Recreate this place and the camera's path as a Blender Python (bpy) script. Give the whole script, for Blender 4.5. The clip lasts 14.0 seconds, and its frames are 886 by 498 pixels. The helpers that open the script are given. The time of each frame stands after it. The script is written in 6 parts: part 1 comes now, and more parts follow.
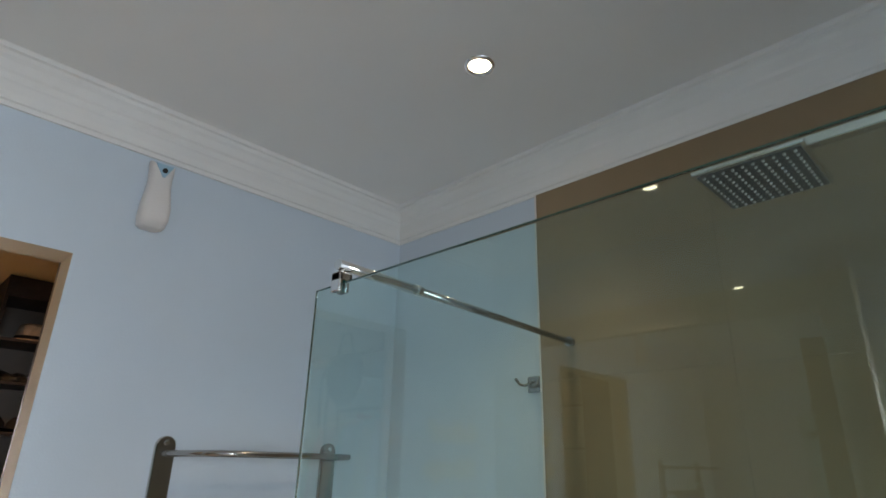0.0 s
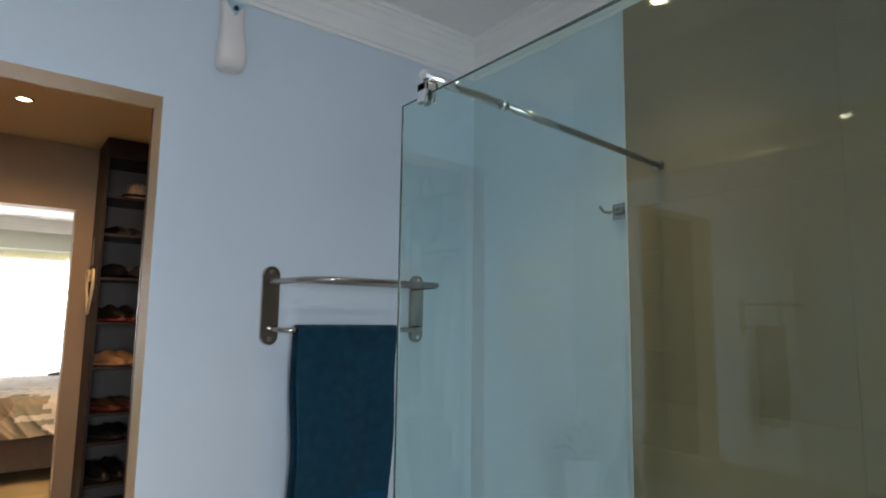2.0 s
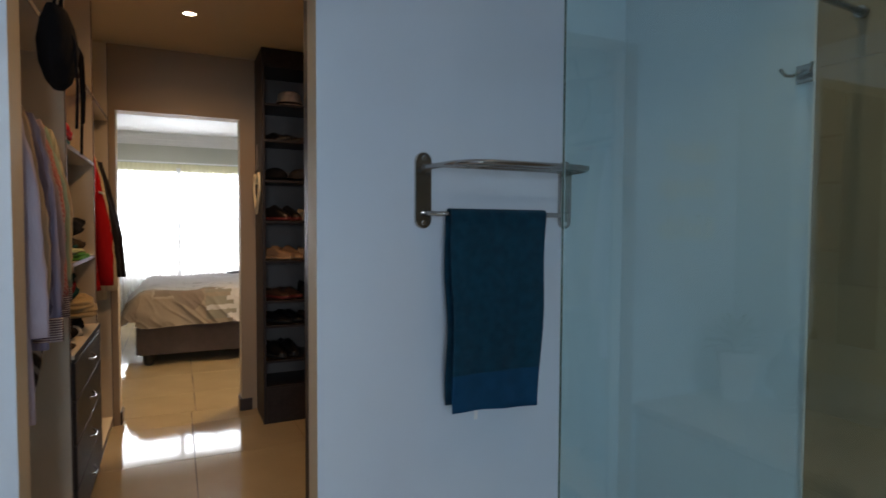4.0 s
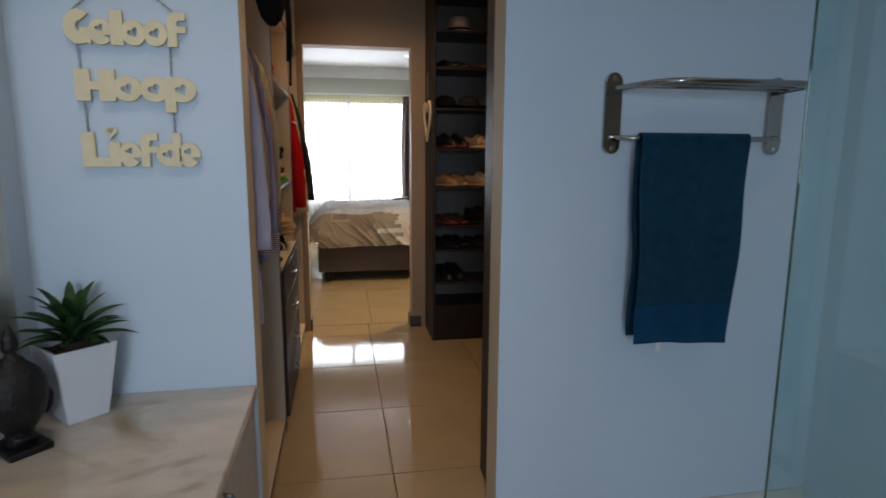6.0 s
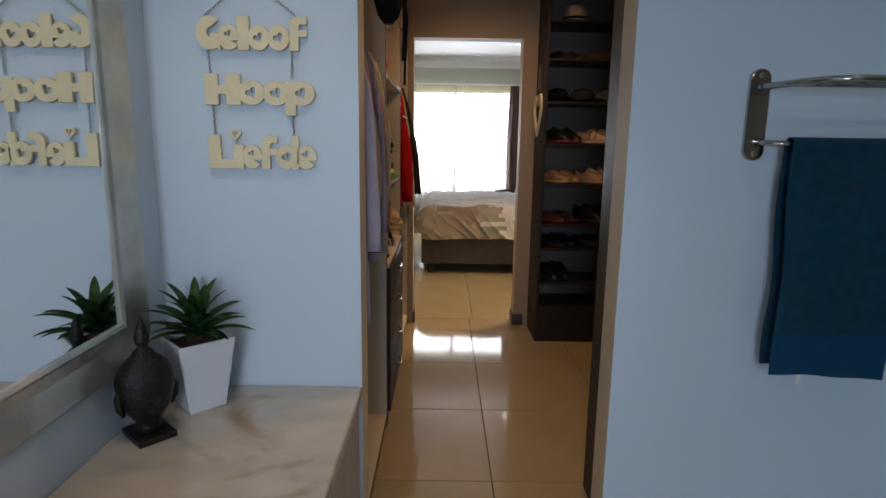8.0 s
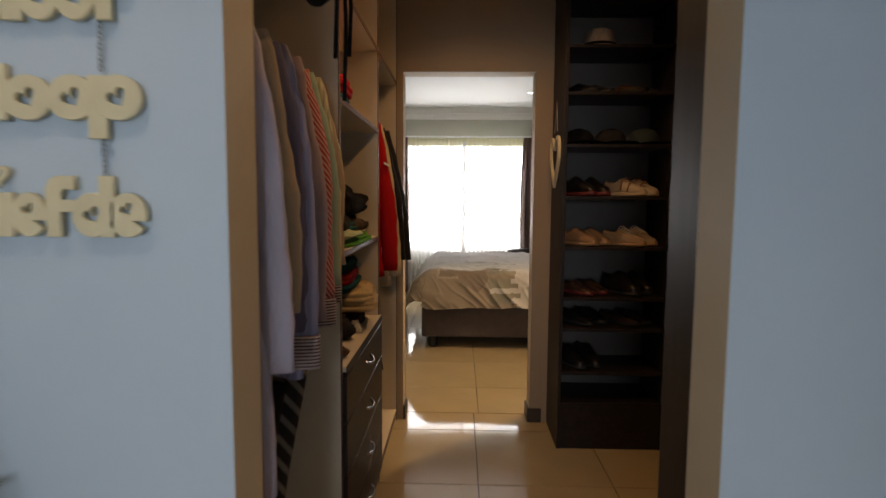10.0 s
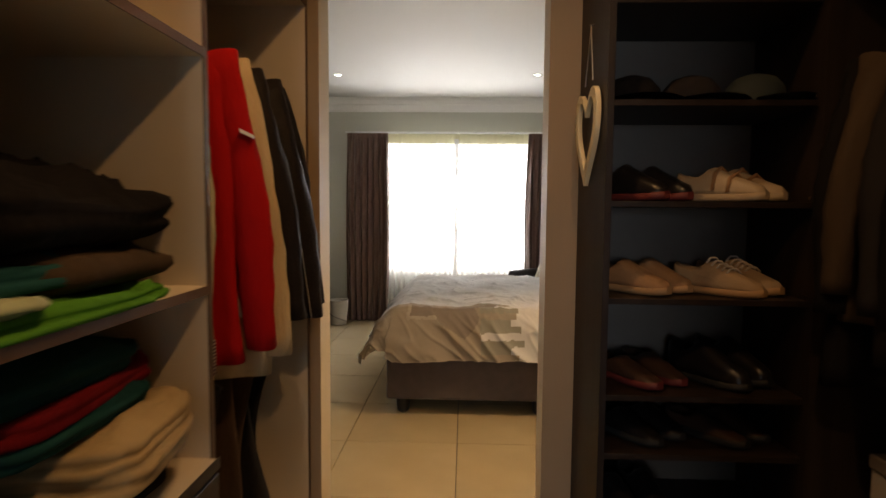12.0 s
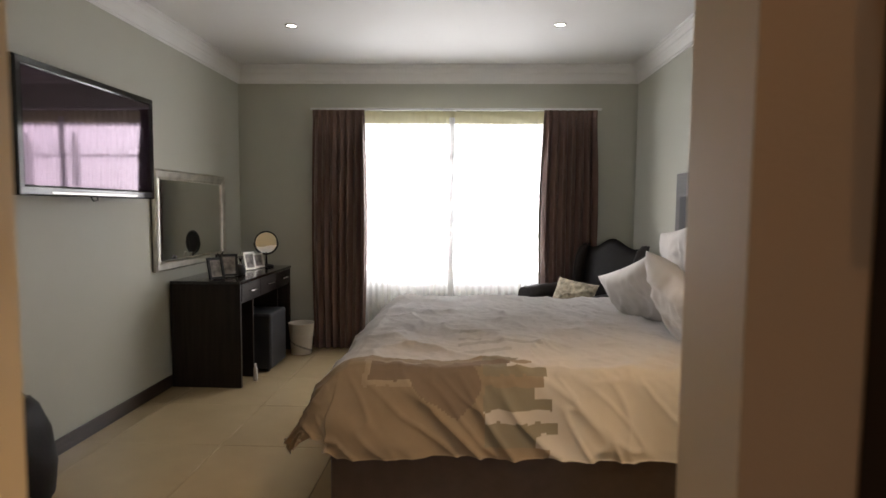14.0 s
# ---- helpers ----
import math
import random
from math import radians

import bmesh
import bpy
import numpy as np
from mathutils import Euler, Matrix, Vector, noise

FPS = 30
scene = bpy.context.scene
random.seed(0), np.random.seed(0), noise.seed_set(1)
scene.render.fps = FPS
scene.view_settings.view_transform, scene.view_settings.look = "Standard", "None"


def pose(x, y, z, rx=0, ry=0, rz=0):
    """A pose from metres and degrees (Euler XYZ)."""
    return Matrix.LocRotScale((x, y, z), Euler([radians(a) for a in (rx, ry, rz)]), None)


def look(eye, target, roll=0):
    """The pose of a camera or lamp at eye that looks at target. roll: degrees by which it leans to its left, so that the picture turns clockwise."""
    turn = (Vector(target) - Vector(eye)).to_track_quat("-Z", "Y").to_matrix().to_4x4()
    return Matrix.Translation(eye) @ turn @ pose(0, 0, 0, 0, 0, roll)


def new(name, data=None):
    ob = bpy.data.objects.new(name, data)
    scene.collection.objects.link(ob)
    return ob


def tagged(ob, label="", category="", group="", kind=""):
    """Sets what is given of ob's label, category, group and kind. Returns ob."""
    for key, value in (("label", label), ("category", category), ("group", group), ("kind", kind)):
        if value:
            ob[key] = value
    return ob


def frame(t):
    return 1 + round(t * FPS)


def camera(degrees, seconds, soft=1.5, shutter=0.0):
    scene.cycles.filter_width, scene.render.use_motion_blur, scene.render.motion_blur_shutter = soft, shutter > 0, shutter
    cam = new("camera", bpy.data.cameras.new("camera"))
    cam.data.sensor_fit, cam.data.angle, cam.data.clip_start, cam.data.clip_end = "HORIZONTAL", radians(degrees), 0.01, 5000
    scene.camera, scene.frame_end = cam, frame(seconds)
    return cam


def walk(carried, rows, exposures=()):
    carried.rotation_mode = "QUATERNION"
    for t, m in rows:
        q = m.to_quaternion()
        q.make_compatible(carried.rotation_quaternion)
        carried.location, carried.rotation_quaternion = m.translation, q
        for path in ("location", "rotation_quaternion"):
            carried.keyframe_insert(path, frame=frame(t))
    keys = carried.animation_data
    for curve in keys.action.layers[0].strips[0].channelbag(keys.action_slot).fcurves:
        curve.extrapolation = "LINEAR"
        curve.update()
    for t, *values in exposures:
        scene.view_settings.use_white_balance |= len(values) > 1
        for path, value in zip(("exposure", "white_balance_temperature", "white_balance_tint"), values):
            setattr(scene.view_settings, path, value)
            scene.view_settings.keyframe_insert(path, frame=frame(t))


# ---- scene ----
# ---- camera and its walk ----
cam = camera(75.4, 14.0, shutter=0.5)
PATH = [
    (0, (-0.004, 0.428, 1.513), (1.313, 1.761, 2.214), 1.4),
    (0.5, (0.008, 0.441, 1.491), (1.312, 1.819, 2.125), 1.2),
    (1, (0.012, 0.451, 1.468), (1.304, 1.895, 1.96), 1.0),
    (1.5, (-0.001, 0.462, 1.444), (1.269, 1.965, 1.801), 0.8),
    (2, (-0.01, 0.473, 1.418), (1.207, 2.043, 1.65), 0.8),
    (2.2, (-0.012, 0.478, 1.413), (1.181, 2.073, 1.592), 0.7),
    (4.3, (-0.071, 0.521, 1.322), (0.702, 2.362, 1.202), 0.2),
    (4.5, (-0.079, 0.528, 1.321), (0.647, 2.386, 1.172), 0.1),
    (5, (-0.111, 0.532, 1.314), (0.492, 2.425, 1.09), 0.1),
    (5.5, (-0.141, 0.533, 1.315), (0.339, 2.454, 1.035), 0.2),
    (6, (-0.169, 0.534, 1.314), (0.178, 2.477, 0.987), 0.3),
    (6.5, (-0.195, 0.533, 1.318), (0.039, 2.487, 0.957), 0.4),
    (7, (-0.205, 0.532, 1.329), (-0.077, 2.491, 0.948), 0.5),
    (7.2, (-0.203, 0.53, 1.337), (-0.114, 2.492, 0.955), 0.6),
    (9.3, (-0.159, 1.016, 1.374), (-0.203, 3.0, 1.123), 0.6),
    (9.5, (-0.127, 1.097, 1.365), (-0.181, 3.085, 1.148), 0.5),
    (10, (-0.079, 1.416, 1.338), (-0.136, 3.407, 1.161), 0.4),
    (10.4, (-0.066, 1.706, 1.327), (-0.127, 3.699, 1.167), 0.5),
    (11, (-0.003, 2.108, 1.315), (-0.066, 4.100, 1.155), 0.6),
    (11.4, (0.030, 2.402, 1.322), (-0.031, 4.396, 1.170), 0.5),
    (12, (0.078, 2.858, 1.329), (0.004, 4.852, 1.186), 0.5),
    (12.5, (0.113, 3.221, 1.315), (0.042, 5.215, 1.176), 0.6),
    (13, (0.136, 3.6, 1.311), (0.063, 5.594, 1.174), 0.6),
    (13.5, (0.118, 3.966, 1.3), (0.037, 5.96, 1.164), 0.5),
    (14, (0.107, 4.279, 1.304), (0.03, 6.272, 1.162), 0.5),
]
EXPO = [(0, 0.58, 7350, 16), (2.0, 0.60, 7000, 15), (4.5, -0.10, 6300, 14), (7, -0.10, 6200, 14), (9.5, -0.12, 6700, 15), (10.5, -0.38, 7150, 15), (11.5, -0.20, 7250, 15), (12.5, -0.06, 7050, 15), (14, -0.38, 6800, 17)]
walk(cam, [(t, look(eye, target, roll)) for t, eye, target, roll in PATH], EXPO)

# ---- world, daylight, lamps ----
world = bpy.data.worlds.new("world")
scene.world = world
world.use_nodes = True
sky = world.node_tree.nodes.new("ShaderNodeTexSky")
sky.sky_type = "NISHITA"
sky.sun_disc = False
sky.sun_elevation, sky.sun_rotation = radians(52), radians(60)
world.node_tree.links.new(sky.outputs[0], world.node_tree.nodes["Background"].inputs[0])
world.node_tree.nodes["Background"].inputs[1].default_value = 0.12


def sunlamp():
    d = bpy.data.lights.new("sun", "SUN")
    d.energy, d.angle, d.color = 2.5, radians(0.5), (1.0, 0.95, 0.88)
    ob = new("sun", d)
    ob.matrix_world = look((0, 0, 0), (-0.5, 0.35, -0.78))


sunlamp()


def window_light(name, x, y, z, w, h, target, watts, colour, spread=180):
    d = bpy.data.lights.new(name, "AREA")
    d.shape, d.size, d.size_y, d.energy, d.color = "RECTANGLE", w, h, watts, colour
    d.spread = radians(spread)
    ob = new(name, d)
    ob.matrix_world = look((x, y, z), target)


BEDROOM_SKY, BATH_SKY = 106.0, 19.0
window_light("bedroom_window_light", 0, 9.86, 1.36, 1.9, 1.45, (0, 7.4, 0.66), BEDROOM_SKY, (0.93, 0.97, 1.0))
window_light("bathroom_window_light", -0.50, -1.76, 1.50, 0.88, 0.9, (-0.80, 0.6, 0.82), BATH_SKY, (0.71, 0.86, 1.0), 118)


def spot(name, x, y, z, watts, colour=(1.0, 0.72, 0.42), angle=95):
    d = bpy.data.lights.new(name, "SPOT")
    d.energy, d.color, d.spot_size, d.spot_blend, d.shadow_soft_size = watts, colour, radians(angle), 0.6, 0.025
    ob = new(name, d)
    ob.matrix_world = pose(x, y, z)


CLOSET_WATTS, BATH_WATTS, BED_WATTS = 20.0, 12.0, 5.0

# ---- materials ----
def mat(name, col, rough=0.5, metal=0.0, var=0.08, scale=6.0, bump=0.08, bscale=90.0, rand=0.0, sheen=0.0, coat=0.0,
        stretch=(1, 1, 1), spec=0.5, rvar=0.0):
    m = bpy.data.materials.new(name)
    m.use_nodes = True
    nt = m.node_tree
    p = nt.nodes["Principled BSDF"]
    tc = nt.nodes.new("ShaderNodeTexCoord")
    mp = nt.nodes.new("ShaderNodeMapping")
    mp.inputs["Scale"].default_value = stretch
    nt.links.new(tc.outputs["Object"], mp.inputs[0])
    n1 = nt.nodes.new("ShaderNodeTexNoise")
    n1.inputs["Scale"].default_value, n1.inputs["Detail"].default_value = scale, 6
    nt.links.new(mp.outputs[0], n1.inputs["Vector"])
    ramp = nt.nodes.new("ShaderNodeValToRGB")
    ramp.color_ramp.elements[0].position, ramp.color_ramp.elements[1].position = 0.3, 0.7
    ramp.color_ramp.elements[0].color = (*[c * (1 - var) for c in col], 1)
    ramp.color_ramp.elements[1].color = (*[min(1, c * (1 + var)) for c in col], 1)
    nt.links.new(n1.outputs[0], ramp.inputs[0])
    out = ramp.outputs[0]
    if rand:
        oi = nt.nodes.new("ShaderNodeObjectInfo")
        mr = nt.nodes.new("ShaderNodeMapRange")
        mr.inputs["To Min"].default_value, mr.inputs["To Max"].default_value = 1 - rand, 1 + rand
        nt.links.new(oi.outputs["Random"], mr.inputs[0])
        hs = nt.nodes.new("ShaderNodeHueSaturation")
        nt.links.new(mr.outputs[0], hs.inputs["Value"])
        nt.links.new(out, hs.inputs["Color"])
        out = hs.outputs[0]
    nt.links.new(out, p.inputs["Base Color"])
    p.inputs["Roughness"].default_value, p.inputs["Metallic"].default_value = rough, metal
    p.inputs["Specular IOR Level"].default_value = spec
    p.inputs["Sheen Weight"].default_value, p.inputs["Coat Weight"].default_value = sheen, coat
    if rvar:
        mr2 = nt.nodes.new("ShaderNodeMapRange")
        mr2.inputs["To Min"].default_value, mr2.inputs["To Max"].default_value = max(0.02, rough - rvar), rough + rvar
        nt.links.new(n1.outputs[0], mr2.inputs[0])
        nt.links.new(mr2.outputs[0], p.inputs["Roughness"])
    if bump:
        n2 = nt.nodes.new("ShaderNodeTexNoise")
        n2.inputs["Scale"].default_value, n2.inputs["Detail"].default_value = bscale, 4
        nt.links.new(mp.outputs[0], n2.inputs["Vector"])
        b = nt.nodes.new("ShaderNodeBump")
        b.inputs["Strength"].default_value, b.inputs["Distance"].default_value = bump, 0.01
        nt.links.new(n2.outputs[0], b.inputs["Height"])
        nt.links.new(b.outputs[0], p.inputs["Normal"])
    return m


def striped(name, a, b, freq, axis="Z", rough=0.85, share=0.5):
    m = mat(name, a, rough, bump=0.15, bscale=400)
    nt = m.node_tree
    p = nt.nodes["Principled BSDF"]
    old = p.inputs["Base Color"].links[0].from_socket
    tc = nt.nodes.new("ShaderNodeTexCoord")
    w = nt.nodes.new("ShaderNodeTexWave")
    w.bands_direction = axis
    w.inputs["Scale"].default_value, w.inputs["Distortion"].default_value = freq, 0.3
    nt.links.new(tc.outputs["Object"], w.inputs[0])
    r = nt.nodes.new("ShaderNodeValToRGB")
    r.color_ramp.interpolation = "CONSTANT"
    r.color_ramp.elements[1].position = share
    r.color_ramp.elements[0].color, r.color_ramp.elements[1].color = (0, 0, 0, 1), (1, 1, 1, 1)
    nt.links.new(w.outputs[1], r.inputs[0])
    mx = nt.nodes.new("ShaderNodeMix")
    mx.data_type = "RGBA"
    nt.links.new(r.outputs[0], mx.inputs[0])
    nt.links.new(old, mx.inputs[6])
    mx.inputs[7].default_value = (*b, 1)
    nt.links.new(mx.outputs[2], p.inputs["Base Color"])
    return m


def glow(name, col, strength):
    m = bpy.data.materials.new(name)
    m.use_nodes = True
    p = m.node_tree.nodes["Principled BSDF"]
    p.inputs["Base Color"].default_value = (*col, 1)
    p.inputs["Emission Color"].default_value = (*col, 1)
    p.inputs["Emission Strength"].default_value = strength
    return m


def glassy(name, col, rough=0.0):
    m = bpy.data.materials.new(name)
    m.use_nodes = True
    p = m.node_tree.nodes["Principled BSDF"]
    p.inputs["Base Color"].default_value = (*col, 1)
    p.inputs["Transmission Weight"].default_value, p.inputs["Roughness"].default_value = 1.0, rough
    p.inputs["IOR"].default_value = 1.5
    return m


def sheer(name, thin=0.48, thick=0.66, cloth=(0.9, 0.9, 0.9), back=0.35):
    m = bpy.data.materials.new(name)
    m.use_nodes = True
    nt = m.node_tree
    nt.nodes.remove(nt.nodes["Principled BSDF"])
    tr, tl, df = (nt.nodes.new("ShaderNodeBsdf" + k) for k in ("Transparent", "Translucent", "Diffuse"))
    tl.inputs[0].default_value = df.inputs[0].default_value = (*cloth, 1)
    a, b = nt.nodes.new("ShaderNodeMixShader"), nt.nodes.new("ShaderNodeMixShader")
    tc, wv = nt.nodes.new("ShaderNodeTexCoord"), nt.nodes.new("ShaderNodeTexNoise")
    wv.inputs["Scale"].default_value = 30
    nt.links.new(tc.outputs["Object"], wv.inputs["Vector"])
    mr = nt.nodes.new("ShaderNodeMapRange")
    mr.inputs["To Min"].default_value, mr.inputs["To Max"].default_value = thin, thick
    nt.links.new(wv.outputs[0], mr.inputs[0])
    a.inputs[0].default_value = back
    nt.links.new(tl.outputs[0], a.inputs[1])
    nt.links.new(df.outputs[0], a.inputs[2])
    nt.links.new(mr.outputs[0], b.inputs[0])
    nt.links.new(tr.outputs[0], b.inputs[1])
    nt.links.new(a.outputs[0], b.inputs[2])
    nt.links.new(b.outputs[0], nt.nodes["Material Output"].inputs[0])
    return m


M = dict(
    blue=mat("blue_paint", (0.572, 0.655, 0.735), 0.5, var=0.02, scale=1.5, bump=0.06, bscale=160),
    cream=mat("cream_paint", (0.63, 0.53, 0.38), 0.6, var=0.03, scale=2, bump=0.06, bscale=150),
    tan=mat("tan_paint", (0.35, 0.255, 0.16), 0.6, var=0.04, scale=2, bump=0.06, bscale=150),
    sage=mat("sage_grey_paint", (0.475, 0.48, 0.415), 0.6, var=0.025, scale=1.2, bump=0.06, bscale=150),
    white=mat("white_ceiling_paint", (0.80, 0.80, 0.79), 0.7, var=0.02, scale=1.0, bump=0.04, bscale=120),
    plaster=mat("white_cornice_plaster", (0.78, 0.775, 0.76), 0.6, var=0.02, bump=0.05),
    grout=mat("dark_tile_grout", (0.16, 0.13, 0.10), 0.9, bump=0.2),
    tile=mat("polished_cream_tile", (0.44, 0.34, 0.20), 0.07, var=0.06, scale=3.5, bump=0.012, bscale=14, rand=0.04, rvar=0.02, coat=0.2),
    bathtile=mat("pale_floor_tile", (0.60, 0.58, 0.54), 0.25, var=0.06, scale=4, bump=0.02, rand=0.04),
    walltile=mat("taupe_wall_tile", (0.265, 0.19, 0.115), 0.035, var=0.10, scale=2.2, bump=0.0, rand=0.02, stretch=(1, 1, 0.5), rvar=0.012),
    wenge=mat("wenge_laminate", (0.020, 0.0135, 0.011), 0.5, spec=0.3, var=0.35, scale=3, bump=0.05, bscale=40, stretch=(12, 12, 0.8)),
    wenge_h=mat("wenge_laminate_across", (0.020, 0.0135, 0.011), 0.4, spec=0.3, var=0.35, scale=3, bump=0.05, bscale=40, stretch=(12, 0.8, 12)),
    melamine=mat("cream_melamine", (0.66, 0.575, 0.45), 0.45, var=0.03, scale=4, bump=0.03, bscale=200),
    brownedge=mat("brown_edge_tape", (0.10, 0.055, 0.03), 0.5, var=0.2),
    shoeback=mat("grey_brown_board", (0.15, 0.13, 0.115), 0.6, var=0.06, bump=0.03),
    skirting=mat("dark_wood_skirting", (0.035, 0.022, 0.016), 0.35, var=0.3, stretch=(1, 1, 8)),
    chrome=mat("chrome", (0.78, 0.77, 0.76), 0.12, 1.0, var=0.05, bump=0.01),
    steel=mat("polished_steel", (0.42, 0.40, 0.38), 0.13, 1.0, var=0.08, bump=0.02),
    nozzle=mat("dark_rubber", (0.05, 0.05, 0.05), 0.7),
    glass=glassy("green_tinted_glass", (0.72, 0.92, 0.89)),
    glassedge=mat("dark_green_glass_edge", (0.02, 0.10, 0.085), 0.15, var=0.1, bump=0.0),
    clear=glassy("window_glass", (0.97, 0.99, 0.98)),
    mirror=mat("mirror_silver", (0.86, 0.88, 0.87), 0.015, 1.0, var=0.0, bump=0.0),
    silver=mat("silver_leaf_frame", (0.60, 0.57, 0.50), 0.34, 0.85, var=0.15, scale=14, bump=0.12, bscale=50),
    sheer=sheer("white_sheer_voile"),
    sheerhem=sheer("white_voile_hem", 0.9, 0.96, (0.88, 0.88, 0.88), 0.90),
    sheerhead=sheer("gathered_cream_voile_heading", 0.90, 0.97, (0.80, 0.76, 0.50), 0.90),
    curtain=mat("brown_curtain_cloth", (0.15, 0.088, 0.07), 0.48, var=0.15, scale=12, bump=0.12, bscale=300, sheen=0.15, stretch=(1, 1, 0.15)),
    frame=mat("white_window_frame", (0.75, 0.76, 0.76), 0.4),
    lamp=glow("lamp_glow", (1.0, 0.86, 0.62), 30.0),
    bedlamp=glow("bedroom_lamp_glow", (1.0, 0.93, 0.80), 22.0),
)


# ---- builders ----
def box(bm, x0, x1, y0, y1, z0, z1, bev=0.0, seg=2, mi=0):
    m = Matrix.Translation(((x0 + x1) / 2, (y0 + y1) / 2, (z0 + z1) / 2)) @ Matrix.Diagonal((x1 - x0, y1 - y0, z1 - z0, 1))
    r = bmesh.ops.create_cube(bm, size=1, matrix=m)
    vs = r["verts"]
    if bev:
        es = list({e for v in vs for e in v.link_edges})
        r2 = bmesh.ops.bevel(bm, geom=es, offset=bev, segments=seg, affect="EDGES", profile=0.6)
        for f in r2["faces"]:
            f.smooth = True
            f.material_index = mi
    if mi:
        for v in vs:
            if v.is_valid:
                for f in v.link_faces:
                    f.material_index = mi
    return bm


def one(x0, x1, y0, y1, z0, z1, bev=0.003, seg=2):
    return box(bmesh.new(), x0, x1, y0, y1, z0, z1, bev, seg)


def cyl(bm, p, q, r, n=14, r2=None):
    p, q = Vector(p), Vector(q)
    d = q - p
    m = Matrix.Translation((p + q) / 2) @ d.to_track_quat("Z", "Y").to_matrix().to_4x4()
    res = bmesh.ops.create_cone(bm, cap_ends=True, segments=n, radius1=r, radius2=r if r2 is None else r2, depth=d.length, matrix=m)
    for v in res["verts"]:
        for f in v.link_faces:
            f.smooth = len(f.verts) == 4
    return bm


def tube(bm, pts, r, n=10, closed=False):
    """A round tube along points."""
    pts = [Vector(p) for p in pts]
    rings = []
    k = len(pts)
    for i, p in enumerate(pts):
        a = pts[(i - 1) % k] if closed or i else p
        b = pts[(i + 1) % k] if closed or i < k - 1 else p
        d = (b - a).normalized()
        u = d.cross(Vector((0.123, 0.31, 0.94))).normalized()
        v = d.cross(u)
        rr = r[i] if isinstance(r, (list, tuple)) else r
        rings.append([bm.verts.new(p + rr * (math.cos(t) * u + math.sin(t) * v)) for t in (2 * math.pi * j / n for j in range(n))])
    for i in range(k if closed else k - 1):
        s, e = rings[i], rings[(i + 1) % k]
        for j in range(n):
            f = bm.faces.new((s[j], s[(j + 1) % n], e[(j + 1) % n], e[j]))
            f.smooth = True
    if not closed:
        bm.faces.new(rings[0][::-1])
        bm.faces.new(rings[-1])
    return bm


def loft(bm, rings, cap=True, smooth=True, closed=True):
    """Skin over rings of points, all of one count."""
    vs = [[bm.verts.new(p) for p in r] for r in rings]
    n = len(vs[0])
    for a, b in zip(vs, vs[1:]):
        for j in range(n if closed else n - 1):
            f = bm.faces.new((a[j], a[(j + 1) % n], b[(j + 1) % n], b[j]))
            f.smooth = smooth
    if cap and closed:
        bm.faces.new(vs[0][::-1])
        bm.faces.new(vs[-1])
    return bm


def lathe(bm, profile, n=28, cx=0, cy=0):
    return loft(bm, [[(cx + r * math.cos(2 * math.pi * j / n), cy + r * math.sin(2 * math.pi * j / n), z) for j in range(n)] for r, z in profile])


def part(name, bm, material, parent=None, label="", at=None):
    me = bpy.data.meshes.new(name)
    bmesh.ops.recalc_face_normals(bm, faces=bm.faces[:])
    bm.to_mesh(me)
    bm.free()
    for k in material if isinstance(material, (list, tuple)) else [material]:
        me.materials.append(M[k] if isinstance(k, str) else k)
    ob = new(name, me)
    if parent:
        ob.parent = parent
    if at:
        ob.matrix_basis = at
    if label:
        ob["label"] = label
    return ob


def thing(name, label, category, at=None, group="", kind=""):
    ob = new(name)
    ob.empty_display_size = 0.1
    if at:
        ob.matrix_basis = at
    return tagged(ob, label, category, group, kind)


def structure(name, bm, material, label, category):
    return tagged(part(name, bm, material), label, category, kind="structure")


def paint_by_normal(bm, rules):
    bm.normal_update()
    for f in bm.faces:
        for test, idx in rules:
            if test(f.normal):
                f.material_index = idx
    return bm


# ---- the rooms ----
XL, XR = -1.035, 1.57
YA0, YA1, YB0, YB1 = 2.30, 2.43, 4.78, 4.92
BX0, BX1, BY1 = -2.01, 1.65, 9.60
CEIL, CLOSET_CEIL = 2.60, 2.48
DOOR_A, DOOR_B, HEAD = (-0.44, 0.337), (-0.411, 0.350), 2.06


def wall_with_door(name, y0, y1, x0, x1, door, top, mats, label):
    bm = bmesh.new()
    box(bm, x0, door[0], y0, y1, 0, HEAD)
    box(bm, door[1], x1, y0, y1, 0, HEAD)
    box(bm, x0, x1, y0, y1, HEAD, top)
    bmesh.ops.remove_doubles(bm, verts=bm.verts, dist=0.0005)
    paint_by_normal(bm, [(lambda n: n.y < -0.5, 0), (lambda n: n.y > 0.5, 1), (lambda n: abs(n.y) < 0.5, 2)])
    return structure(name, bm, mats, label, "wall")


def wall_with_window(name, y0, y1, x0, x1, hole, top, material, label):
    hx0, hx1, hz0, hz1 = hole
    bm = bmesh.new()
    box(bm, x0, hx0, y0, y1, 0, top)
    box(bm, hx1, x1, y0, y1, 0, top)
    box(bm, hx0, hx1, y0, y1, 0, hz0)
    box(bm, hx0, hx1, y0, y1, hz1, top)
    return structure(name, bm, material, label, "wall")


